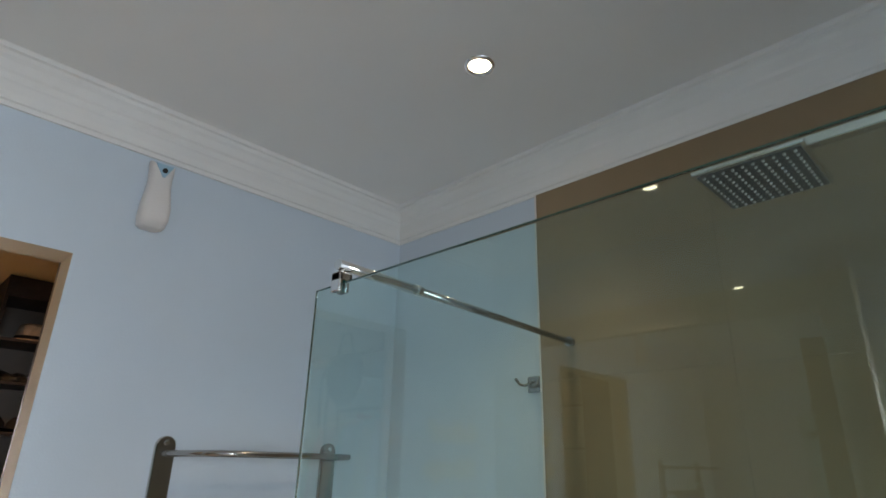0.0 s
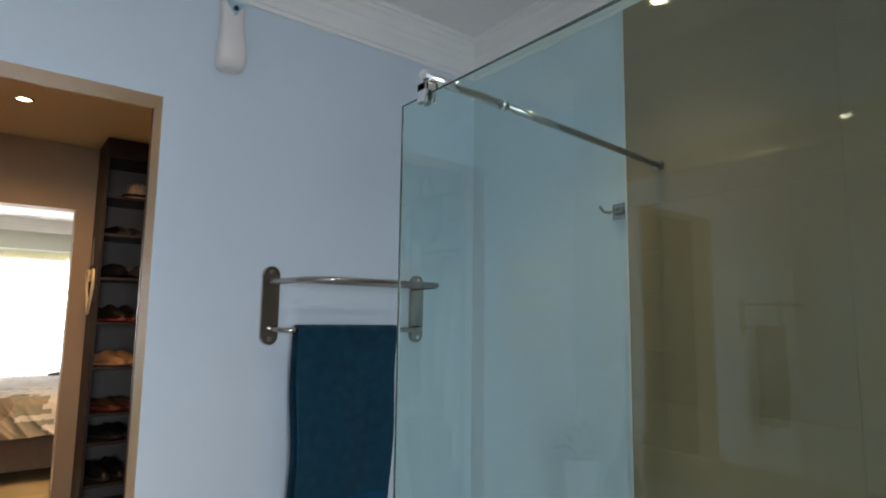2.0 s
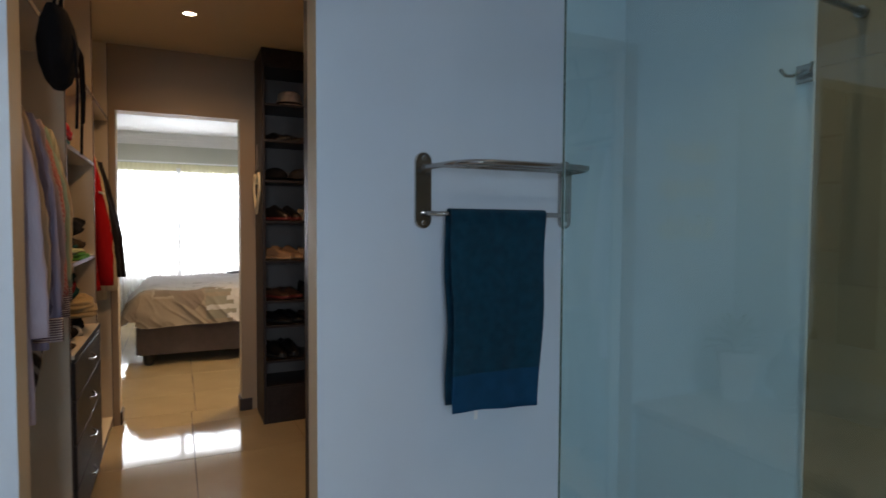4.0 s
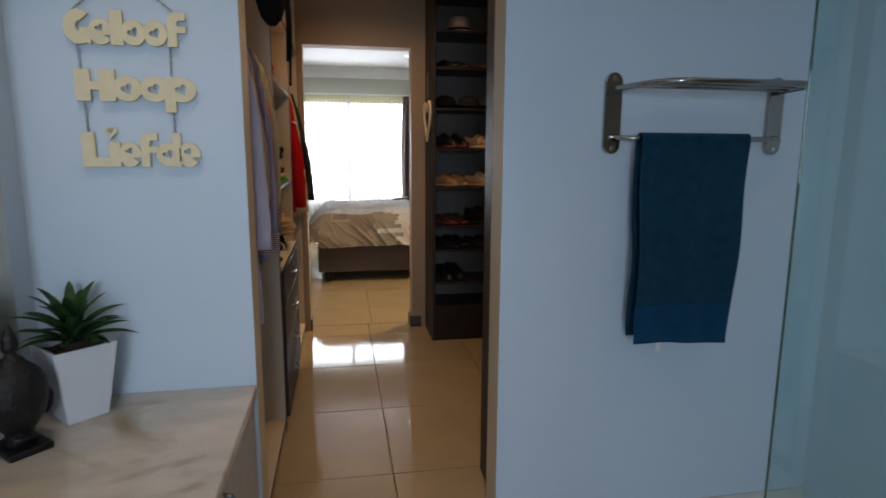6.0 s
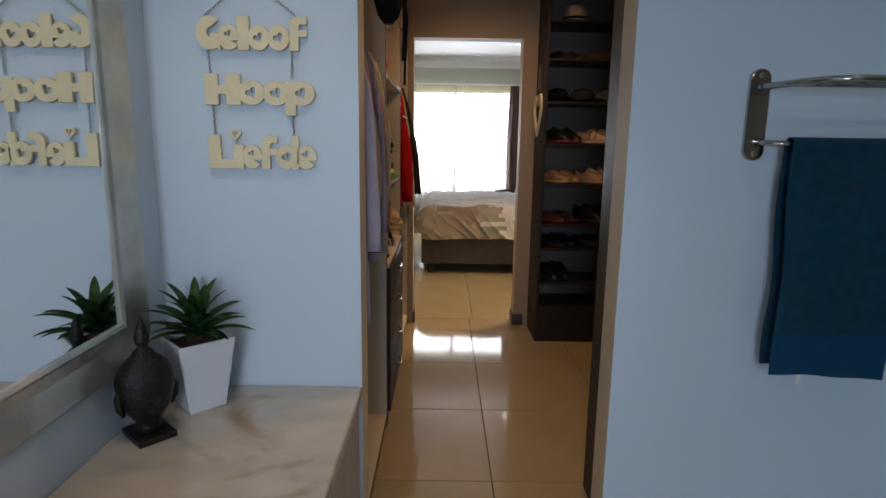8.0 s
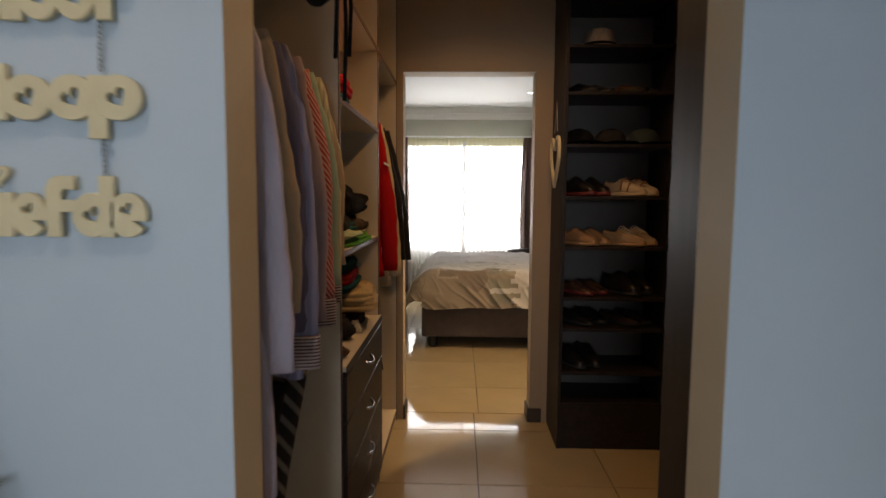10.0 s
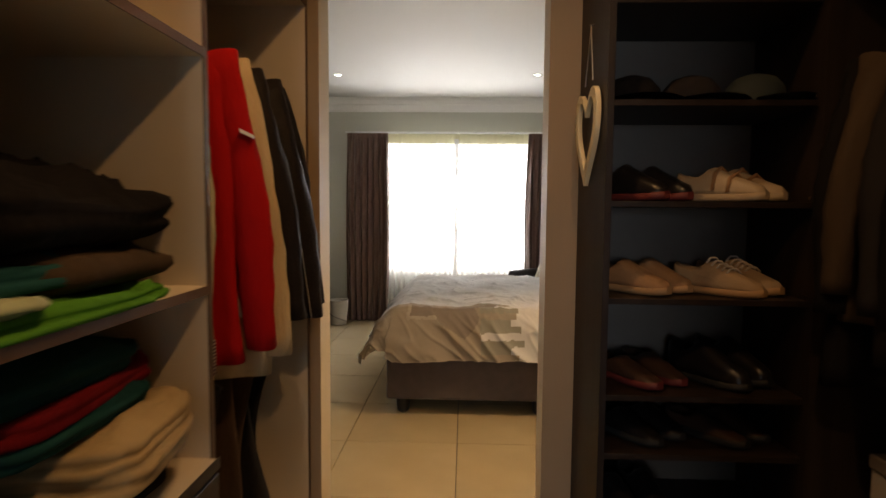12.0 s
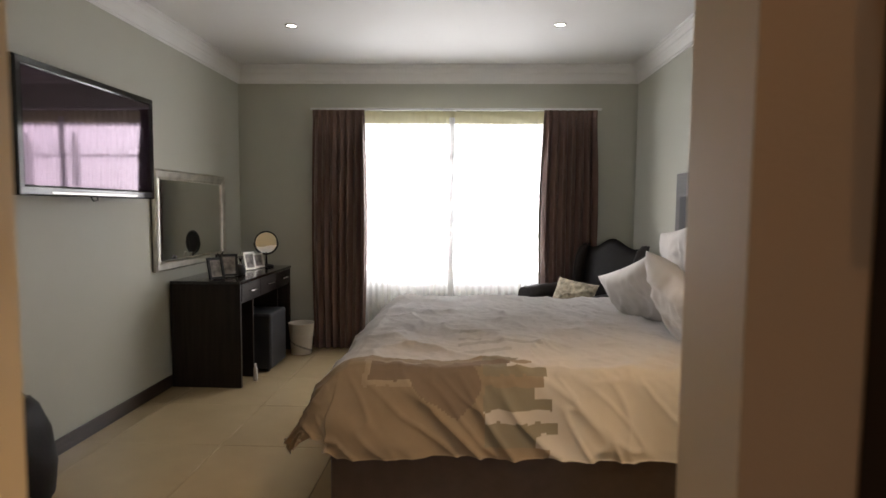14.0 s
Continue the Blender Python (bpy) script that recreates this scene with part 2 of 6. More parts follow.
structure("subfloor", one(-2.3, 2.0, -2.0, 9.9, -0.25, -0.012, 0), "grout", "dark grout bed under the floor tiles", "floor")
wall_with_door("wall_bathroom_closet", YA0, YA1, XL - 0.2, XR + 0.2, DOOR_A, 2.75, ["blue", "tan", "cream"], "light blue painted wall with an open doorway")
wall_with_door("wall_closet_bedroom", YB0, YB1, BX0 - 0.2, BX1 + 0.2, DOOR_B, 2.75, ["tan", "sage", "cream"], "tan painted wall with an open doorway")
structure("wall_bathroom_left", one(XL - 0.2, XL, -1.7, YA0, 0, 2.75, 0), "blue", "light blue painted bathroom wall", "wall")
structure("wall_bathroom_right", one(XR, XR + 0.2, -1.7, YA0, 0, 2.75, 0), "blue", "light blue painted wall behind the shower", "wall")
wall_with_window("wall_bathroom_rear", -1.9, -1.7, XL - 0.2, XR + 0.2, (-0.95, -0.05, 1.05, 2.05), 2.75, "blue", "light blue painted wall with a window")
structure("wall_closet_left", one(XL - 0.2, XL, YA1, YB0, 0, 2.75, 0), "cream", "cream wall behind the wardrobe", "wall")
structure("wall_closet_right", one(XR, XR + 0.2, YA1, YB0, 0, 2.75, 0), "cream", "cream wall behind the wardrobe", "wall")
structure("wall_bedroom_left", one(BX0 - 0.2, BX0, YB1, BY1, 0, 2.75, 0), "sage", "sage grey painted bedroom wall", "wall")
structure("wall_bedroom_right", one(BX1, BX1 + 0.2, YB1, BY1, 0, 2.75, 0), "sage", "sage grey painted bedroom wall", "wall")
WIN = (-0.95, 0.95, 0.62, 2.08)
wall_with_window("wall_bedroom_window", BY1, BY1 + 0.22, BX0 - 0.2, BX1 + 0.2, WIN, 2.75, "sage", "sage grey painted wall with a wide window")
structure("ceiling_bathroom", one(XL - 0.1, XR + 0.1, -1.8, YA0 + 0.05, CEIL, CEIL + 0.12, 0), "white", "smooth white bathroom ceiling", "ceiling")
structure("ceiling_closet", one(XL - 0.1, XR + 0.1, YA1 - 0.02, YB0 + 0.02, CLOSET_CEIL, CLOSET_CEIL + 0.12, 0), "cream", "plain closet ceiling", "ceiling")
structure("ceiling_bedroom", one(BX0 - 0.1, BX1 + 0.1, YB1 - 0.02, BY1 + 0.05, CEIL, CEIL + 0.12, 0), "white", "smooth white bedroom ceiling", "ceiling")
structure("ground", one(-60, 60, -60, 60, -0.9, -0.3, 0), mat("lawn_ground", (0.10, 0.13, 0.05), 0.9, var=0.3, scale=2), "grassy ground outside", "ground")


def cornice(name, x0, x1, y0, y1, z):
    """A stepped cove moulding round the four walls, mitred at the corners."""
    prof = [(0, -0.155), (0.014, -0.155), (0.016, -0.142), (0.028, -0.138), (0.034, -0.118), (0.046, -0.095), (0.052, -0.088), (0.054, -0.070),
            (0.066, -0.062), (0.080, -0.040), (0.094, -0.030), (0.096, -0.018), (0.112, -0.014), (0.114, 0.0)]
    prof = [(0.54 * d, 1.06 * h) for d, h in prof]
    bm = bmesh.new()
    rings = [[(x0 + d, y0 + d, z + h), (x1 - d, y0 + d, z + h), (x1 - d, y1 - d, z + h), (x0 + d, y1 - d, z + h)] for d, h in prof]
    loft(bm, rings, cap=False, smooth=False)
    return structure(name, bm, "plaster", "white stepped plaster cornice", "cornice")


cornice("trim_bathroom_cornice", XL, XR, -1.7, YA0, CEIL)
cornice("trim_bedroom_cornice", BX0, BX1, YB1, BY1, CEIL)


def skirting(x0, x1, y0, y1):
    structure("baseboard", one(x0, x1, y0, y1, 0, 0.085, 0.004), "skirting", "dark wooden skirting board", "baseboard")


skirting(BX0, BX0 + 0.016, YB1, BY1)
skirting(BX0 + 0.016, BX1, BY1 - 0.016, BY1)
skirting(BX1 - 0.016, BX1, YB1, BY1 - 0.016)
skirting(DOOR_B[1] - 0.012, 0.42, YB0 - 0.014, YB0)
skirting(DOOR_B[1] - 0.014, DOOR_B[1], YB0, YB1)
skirting(DOOR_B[0], DOOR_B[0] + 0.014, YB0, YB1)


def downlight(x, y, z, glowname, watts, colour, angle=100):
    t = thing("downlight", "round recessed ceiling downlight, switched on", "ceiling light", pose(x, y, z), group="recessed downlights")
    bm = bmesh.new()
    n = 28
    rings = [[(r * math.cos(2 * math.pi * j / n), r * math.sin(2 * math.pi * j / n), h) for j in range(n)]
             for r, h in ((0.031, 0.0), (0.034, -0.006), (0.044, -0.006), (0.046, 0.0))]
    loft(bm, rings, cap=False)
    part("trim_ring", bm, "chrome", t)
    bm = bmesh.new()
    lathe(bm, [(0.001, -0.0035), (0.018, -0.0032), (0.031, -0.001)], 24)
    part("bulb", bm, glowname, t, "glowing lamp face")
    spot("downlight_beam", x, y, z - 0.012, watts, colour, angle)


WARM = (1.0, 0.58, 0.25)
downlight(1.028, 1.340, CEIL, "lamp", BATH_WATTS * 0.65, (1.0, 0.77, 0.50))
downlight(-0.66, 1.58, CEIL, "lamp", BATH_WATTS * 1.4, (1.0, 0.77, 0.50))
downlight(0.02, 3.99, CLOSET_CEIL, "lamp", CLOSET_WATTS * 0.85, WARM, 155)
# Second closet lamp is unseen, added to light the shirts and right shelves.
downlight(0.38, 3.12, CLOSET_CEIL, "lamp", CLOSET_WATTS * 1.4, WARM, 155)
downlight(-1.157, 8.443, CEIL, "bedlamp", BED_WATTS, WARM)
downlight(0.758, 8.443, CEIL, "bedlamp", BED_WATTS, WARM)
# Unseen lamp added by the doorway, far stronger, to warm the bed's front.
downlight(0.80, 5.40, CEIL, "bedlamp", BED_WATTS * 29, (1.0, 0.70, 0.38))
# Also unseen, added opposite to complete the grid.
downlight(-1.157, 5.40, CEIL, "bedlamp", BED_WATTS, WARM)


# ---- windows and curtains ----
def window(name, hole, y0, y1, mullions, bars, label):
    x0, x1, z0, z1 = hole
    t = thing(name, label, "window", pose(0, 0, 0), kind="structure")
    bm = bmesh.new()
    for a in ((x0, x1, z0, z0 + 0.05), (x0, x1, z1 - 0.05, z1), (x0, x0 + 0.05, z0 + 0.05, z1 - 0.05), (x1 - 0.05, x1, z0 + 0.05, z1 - 0.05)):
        box(bm, a[0], a[1], y0, y1, a[2], a[3], 0.003)
    part("window_frame", bm, "frame", t)
    xs = [x0 + 0.05, *mullions, x1 - 0.05]
    for x in mullions:
        part("mullion", one(x - 0.025, x + 0.025, y0, y1, z0 + 0.05, z1 - 0.05), "frame", t)
    for a, b in zip(xs, xs[1:]):
        a2, b2 = (a if a == xs[0] else a + 0.025), (b if b == xs[-1] else b - 0.025)
        for z in bars:
            part("glazing_bar", one(a2, b2, y0 + 0.01, y1 - 0.01, z - 0.014, z + 0.014), "frame", t)
        pane = part("pane", one(a2, b2, (y0 + y1) / 2 - 0.003, (y0 + y1) / 2 + 0.003, z0 + 0.05, z1 - 0.05, 0), "clear", t)
        pane.visible_shadow = False
    return t


w1 = window("window_1", WIN, BY1 + 0.08, BY1 + 0.13, [-0.02, 0.45], [1.05, 1.42, 1.78], "white framed bedroom window with glazing bars")
part("window_sill", one(WIN[0], WIN[1], BY1 + 0.002, BY1 + 0.08, WIN[2], WIN[2] + 0.018), "frame", w1)
window("window_2", (-0.95, -0.05, 1.05, 2.05), -1.82, -1.77, [-0.50], [], "white framed bathroom window")


def drape(name, label, category, x0, x1, y, z0, z1, folds, depth, material, flare=0.0, lean=0.0, seed=0, thick=0.004, group=""):
    """A hanging cloth with vertical folds; the pleats are tight at the head and looser below."""
    t = thing(name, label, category, pose(0, 0, 0), group=group)
    rng = random.Random(seed)
    ph = [rng.uniform(-0.5, 0.5) for _ in range(folds + 2)]
    n, m = folds * 12, 36
    rows = []
    for k in range(m + 1):
        v = k / m
        z = z1 + (z0 - z1) * v
        row = []
        for i in range(n + 1):
            u = i / n
            s = u * folds
            j = int(s)
            w = math.sin(2 * math.pi * s + 0.8 * ph[j] * v + 0.5 * math.sin(3 * v + j))
            amp = depth * (0.35 + 0.65 * min(1, v * 6)) * (0.75 + 0.5 * abs(ph[j]))
            mid = (x0 + x1) / 2
            pinch = 1 - flare * math.sin(math.pi * min(1, v * 1.1)) if flare < 0 else 1 + flare * v
            x = mid + (x0 + (x1 - x0) * u - mid) * pinch + lean * v + 0.25 * depth * math.sin(4 * math.pi * s + ph[j])
            row.append((x, y + amp * w + 0.012 * math.sin(5 * v + 3 * u), z))
        rows.append(row)
    bm = bmesh.new()
    loft(bm, rows, cap=False, closed=False)
    part("cloth", bm, material, t)
    bm = bmesh.new()
    r2 = []
    low = -0.065 if material == "sheer" else -0.02
    for dz, dy in ((low, 0.003), (low * 0.5, 0.005), (0.0, 0.003), (0.012, 0.005), (0.03, 0.005), (0.045, 0.002)):
        r2.append([(p[0], p[1] - 0.006 + (dy if i % 2 else -dy), z1 + dz) for i, p in enumerate(rows[0])])
    loft(bm, r2, cap=False, closed=False)
    part("heading_tape", bm, "sheerhead" if material == "sheer" else material, t)
    return t


drape("curtain", "brown gathered curtain hanging beside the window", "curtain", -1.27, -0.81, 9.45, 0.012, 2.13, 7, 0.046, "curtain", flare=-0.10, seed=3, group="bedroom curtains")
drape("curtain", "brown gathered curtain hanging beside the window", "curtain", 0.79, 1.26, 9.45, 0.012, 2.13, 7, 0.046, "curtain", flare=-0.12, seed=5, group="bedroom curtains")
voile_a = drape("sheer_curtain", "white translucent voile curtain over the window", "curtain", -1.0, 0.0, 9.525, 0.02, 2.13, 17, 0.014, "sheer", seed=8, group="voile curtains")
voile_b = drape("sheer_curtain", "white translucent voile curtain over the window", "curtain", -0.03, 1.0, 9.53, 0.02, 2.13, 17, 0.014, "sheer", seed=9, group="voile curtains")
for t, hx, hy in ((voile_a, -0.012, 9.512), (voile_b, -0.035, 9.517)):
    bm = bmesh.new()
    loft(bm, [[(hx + dx + 0.004 * math.sin(k * 0.7), hy + 0.003 * math.sin(k * 0.9 + dx * 200), 2.12 - 2.09 * k / 24) for dx in (-0.014, -0.005, 0.005, 0.014)] for k in range(25)], cap=False, closed=False)
    part("leading_hem", bm, "sheerhem", t)
rail = thing("curtain_rail", "slim white curtain rail above the window", "curtain rail")
part("track", one(-1.3, 1.3, 9.46, 9.49, 2.176, 2.196, 0.004), "frame", rail)
for bx in (-1.1, 0.0, 1.1):
    part("bracket", one(bx - 0.012, bx + 0.012, 9.49, 9.60, 2.178, 2.194, 0.002), "frame", rail)


# ---- wardrobes in the closet ----
def carcass(name, label, x_back, x_front, bays, top, floor_z, shelves, drawers, group, edge="brownedge"):
    """Open wardrobe along a wall; bays are (y0, y1); shelves per bay; drawers: (bay, top height)."""
    t = thing(name, label, "wardrobe", pose(0, 0, 0), group=group)
    s = 1 if x_front > x_back else -1
    xa, xb = sorted((x_back, x_front - s * 0.003))
    lip = sorted((x_front - s * 0.003, x_front))
    th = 0.018
    ys = sorted({b[0] for b in bays} | {b[1] for b in bays})
    for y in ys:
        # Panel at 4.40 matches the shoe cabinet and paints in the bay's shade.
        p = part("side_panel", one(xa, xb, y - th / 2, y + th / 2, 0, top, 0), "wenge" if y == 4.40 else "melamine", t)
        part("edging", one(lip[0], lip[1], y - th / 2, y + th / 2, 0, top, 0), edge, p)
    bk = sorted((x_back, x_back + s * 0.006))
    for i, (y0, y1) in enumerate(bays):
        part("back_panel", one(bk[0], bk[1], y0 + th / 2, y1 - th / 2, 0.07, top, 0), "melamine", t)
        for z in shelves[i]:
            p = part("shelf", one(bk[1] if s > 0 else xa, xb if s > 0 else bk[0], y0 + th / 2, y1 - th / 2, z - th, z, 0), "melamine", t)
            part("edging", one(lip[0], lip[1], y0 + th / 2, y1 - th / 2, z - th, z, 0), edge, p)
        part("plinth", one(*sorted((x_front - s * 0.03, x_front - s * 0.012)), y0 + th / 2, y1 - th / 2, 0, 0.052, 0), "wenge", t)
    for bay, ztop, count in drawers:
        y0, y1 = bays[bay]
        h = (ztop - 0.08) / count
        part("drawer_top", one(*sorted((x_back + s * 0.02, x_front + s * 0.012)), y0 + th / 2, y1 - th / 2, ztop - 0.018, ztop, 0.002), "melamine", t, "cream top board over the drawers")
        part("top_edge", one(*sorted((x_front + s * 0.0125, x_front + s * 0.016)), y0 + 0.004, y1 - 0.004, ztop - 0.022, ztop + 0.002, 0), "wenge", t)
        for k in range(count):
            z0 = 0.075 + k * h
            d = part("drawer", one(*sorted((x_front - s * 0.02, x_front + s * 0.014)), y0 + 0.006, y1 - 0.006, z0, z0 + h - 0.022 * (k == count - 1) - 0.005, 0.003), "wenge", t, "dark drawer front")
            bm = bmesh.new()
            c = (y0 + y1) / 2
            pts = [(x_front + s * (0.012 + 0.024 * math.sin(math.pi * q / 10)), c + 0.055 * math.cos(math.pi * q / 10), z0 + h * 0.55 - 0.012 * math.sin(math.pi * q / 10)) for q in range(11)]
            tube(bm, pts, 0.0045, 8)
            part("handle", bm, "steel", d, "bowed metal handle")
    return t


LX = -0.447
left_bays = [(2.445, 3.182), (3.182, 4.018), (4.018, 4.766)]
carcass("open_wardrobe", "built-in open wardrobe of cream melamine with dark drawers", XL + 0.002, LX, left_bays, CLOSET_CEIL - 0.004, 0,
        [[0.07, 2.0], [1.165, 1.645, 2.0], [0.07, 2.0]], [(1, 0.80, 4)], "closet wardrobes")
RX = 1.0
right_bays = [(2.68, 3.27), (3.27, 3.862), (3.862, 4.40)]
carcass("open_wardrobe", "built-in open wardrobe of cream melamine with dark trim", XR - 0.002, RX, right_bays, CLOSET_CEIL - 0.004, 0,
        [[0.07, 1.165, 1.66, 2.0], [1.165, 1.66, 2.0], [0.07, 1.93]], [(1, 0.815, 4)], "closet wardrobes", edge="wenge")


def shoe_rack():
    t = thing("shoe_cabinet", "tall dark open shoe cabinet with eight shelves of shoes", "shoe cabinet")
    x0, x1, y0, y1, top = 0.452, 1.02, 4.41, 4.778, CLOSET_CEIL - 0.006
    th = 0.018
    part("side_panel", one(x0, x0 + th, y0, y1, 0, top, 0.001), "wenge", t)
    part("side_panel", one(x1 - th, x1, y0, y1, 0, top, 0.001), "wenge", t)
    part("back_panel", one(x0 + th, x1 - th, y1 - 0.008, y1, 0.25, top, 0), "shoeback", t, "grey brown back board")
    part("plinth", one(x0 + th, x1 - th, y0 + 0.004, y0 + 0.022, 0, 0.235, 0.001), "wenge_h", t)
    part("top_panel", one(x0 + th, x1 - th, y0 + 0.003, y1 - 0.008, top - 0.12, top, 0.001), "wenge_h", t)
    for z in SHOE_SHELVES + [0.25]:
        part("shelf", one(x0 + th, x1 - th, y0 + 0.006, y1 - 0.008, z - 0.016, z, 0.001), "wenge_h", t)
    for z in SHOE_SHELVES:
        bm = bmesh.new()
        cyl(bm, (x1 - th - 0.004, y0 + 0.02, z + 0.012), (x1 - th, y0 + 0.02, z + 0.012), 0.005, 10)
        part("stud", bm, "steel", t)


SHOE_SHELVES = [2.12, 1.885, 1.62, 1.352, 1.088, 0.82, 0.655, 0.42]
shoe_rack()


def tall_cabinet():
    t = thing("tall_cabinet", "tall narrow dark wooden cabinet beside the doorway", "cabinet")
    part("body", one(0.39, XR - 0.004, 2.436, 2.672, 0.0, CLOSET_CEIL - 0.005, 0.002), "wenge", t)
    part("door", one(0.372, 0.389, 2.44, 2.666, 0.03, CLOSET_CEIL - 0.02, 0.002), "wenge", t, "dark flat door")


tall_cabinet()


# ---- bathroom ----
M.update(
    towel=mat("petrol_blue_terry", (0.004, 0.080, 0.150), 0.95, var=0.2, scale=30, bump=0.6, bscale=500, sheen=0.08),
    towelband=mat("blue_towel_band", (0.005, 0.085, 0.20), 0.9, var=0.1, scale=20, bump=0.3, bscale=300, sheen=0.06),
    plastic=mat("white_plastic", (0.74, 0.70, 0.68), 0.4, var=0.02, bump=0.0),
    bluegel=mat("pale_blue_plastic", (0.35, 0.55, 0.68), 0.3),
    black=mat("black_plastic", (0.012, 0.012, 0.013), 0.35),
    marble=mat("cream_marble_top", (0.56, 0.50, 0.42), 0.13, var=0.14, scale=4.5, bump=0.02, stretch=(1, 2.2, 1), rvar=0.04, coat=0.3),
    vanity=mat("grey_vanity_board", (0.40, 0.37, 0.34), 0.4, var=0.08, stretch=(6, 6, 0.6)),
    ceramic=mat("white_ceramic", (0.80, 0.80, 0.80), 0.08, var=0.01, bump=0),
    pot=mat("white_glazed_pot", (0.72, 0.72, 0.74), 0.25, var=0.02, bump=0.01),
    soil=mat("brown_soil", (0.10, 0.065, 0.04), 1.0, var=0.5, scale=60, bump=1.0, bscale=120),
    leaf=mat("green_leaf", (0.045, 0.13, 0.035), 0.4, var=0.4, scale=18, bump=0.1, rand=0.35),
    buddha=mat("black_cast_resin", (0.010, 0.008, 0.008), 0.42, spec=0.35, var=0.3, scale=30, bump=0.5, bscale=130),
    signwood=mat("cream_painted_wood", (0.78, 0.67, 0.43), 0.55, var=0.05, scale=20, bump=0.05),
    chain=mat("dull_chain_metal", (0.30, 0.29, 0.28), 0.4, 1.0),
    wallgrout=mat("wall_tile_grout", (0.265, 0.19, 0.115), 0.35),
)


def veined(m, stain, scale, lo, hi):
    """Adds broad uneven stains of a second colour to a material."""
    nt = m.node_tree
    p = nt.nodes["Principled BSDF"]
    old = p.inputs["Base Color"].links[0].from_socket
    tc, no, mr, mx = (nt.nodes.new("ShaderNode" + k) for k in ("TexCoord", "TexNoise", "MapRange", "Mix"))
    no.inputs["Scale"].default_value, no.inputs["Detail"].default_value, no.inputs["Distortion"].default_value = scale, 8, 1.2
    mr.inputs["From Min"].default_value, mr.inputs["From Max"].default_value = lo, hi
    mx.data_type = "RGBA"
    nt.links.new(tc.outputs["Object"], no.inputs["Vector"])
    nt.links.new(no.outputs[0], mr.inputs[0])
    nt.links.new(mr.outputs[0], mx.inputs[0])
    nt.links.new(old, mx.inputs[6])
    mx.inputs[7].default_value = (*stain, 1)
    nt.links.new(mx.outputs[2], p.inputs["Base Color"])


veined(M["marble"], (0.36, 0.27, 0.16), 3.2, 0.50, 0.66)


def glass_screen():
    t = thing("shower_screen", "frameless clear glass shower screen with a greenish tint", "shower screen")
    g = part("glass_pane", one(0.595, 0.605, -0.35, 1.392, 0.06, 1.830, 0.0015, 1), "glass", t)
    g.visible_shadow = False
    part("polished_edge", one(0.5955, 0.6045, 1.3922, 1.3936, 0.06, 1.8312, 0), "glassedge", g, "dark green polished glass edge")
    part("polished_edge", one(0.5955, 0.6045, -0.35, 1.392, 1.8301, 1.8312, 0), "glassedge", g, "dark green polished glass edge")
    part("floor_channel", one(0.588, 0.612, -0.35, 1.39, 0.0, 0.061, 0.002), "steel", t)
    bm = bmesh.new()
    box(bm, 0.585, 0.594, 1.300, 1.328, 1.812, 1.852, 0.003)
    box(bm, 0.606, 0.615, 1.300, 1.328, 1.812, 1.852, 0.003)
    box(bm, 0.585, 0.615, 1.300, 1.328, 1.833, 1.852, 0.003)
    part("clamp", bm, "chrome", t, "small chrome glass clamp")
    bm = bmesh.new()
    cyl(bm, (0.588, 1.3145, 1.868), (0.83, 1.340, 1.872), 0.0105, 18)
    bar = part("support_bar", bm, "chrome", t, "round steel brace to the wall")
    bm = bmesh.new()
    cyl(bm, (0.82, 1.339, 1.872), (1.552, 1.416, 1.881), 0.0088, 18)
    part("inner_rod", bm, "steel", bar)
    bm = bmesh.new()
    cyl(bm, (0.815, 1.3385, 1.872), (0.835, 1.3405, 1.872), 0.0122, 18)
    part("collar", bm, "chrome", bar)
    bm = bmesh.new()
    cyl(bm, (0.600, 1.3155, 1.851), (0.600, 1.3155, 1.862), 0.007, 12)
    part("clamp_post", bm, "chrome", bar)
    bm = bmesh.new()
    cyl(bm, (1.535, 1.4142, 1.8808), (1.5585, 1.4167, 1.881), 0.015, 18)
    part("wall_flange", bm, "steel", bar)


glass_screen()


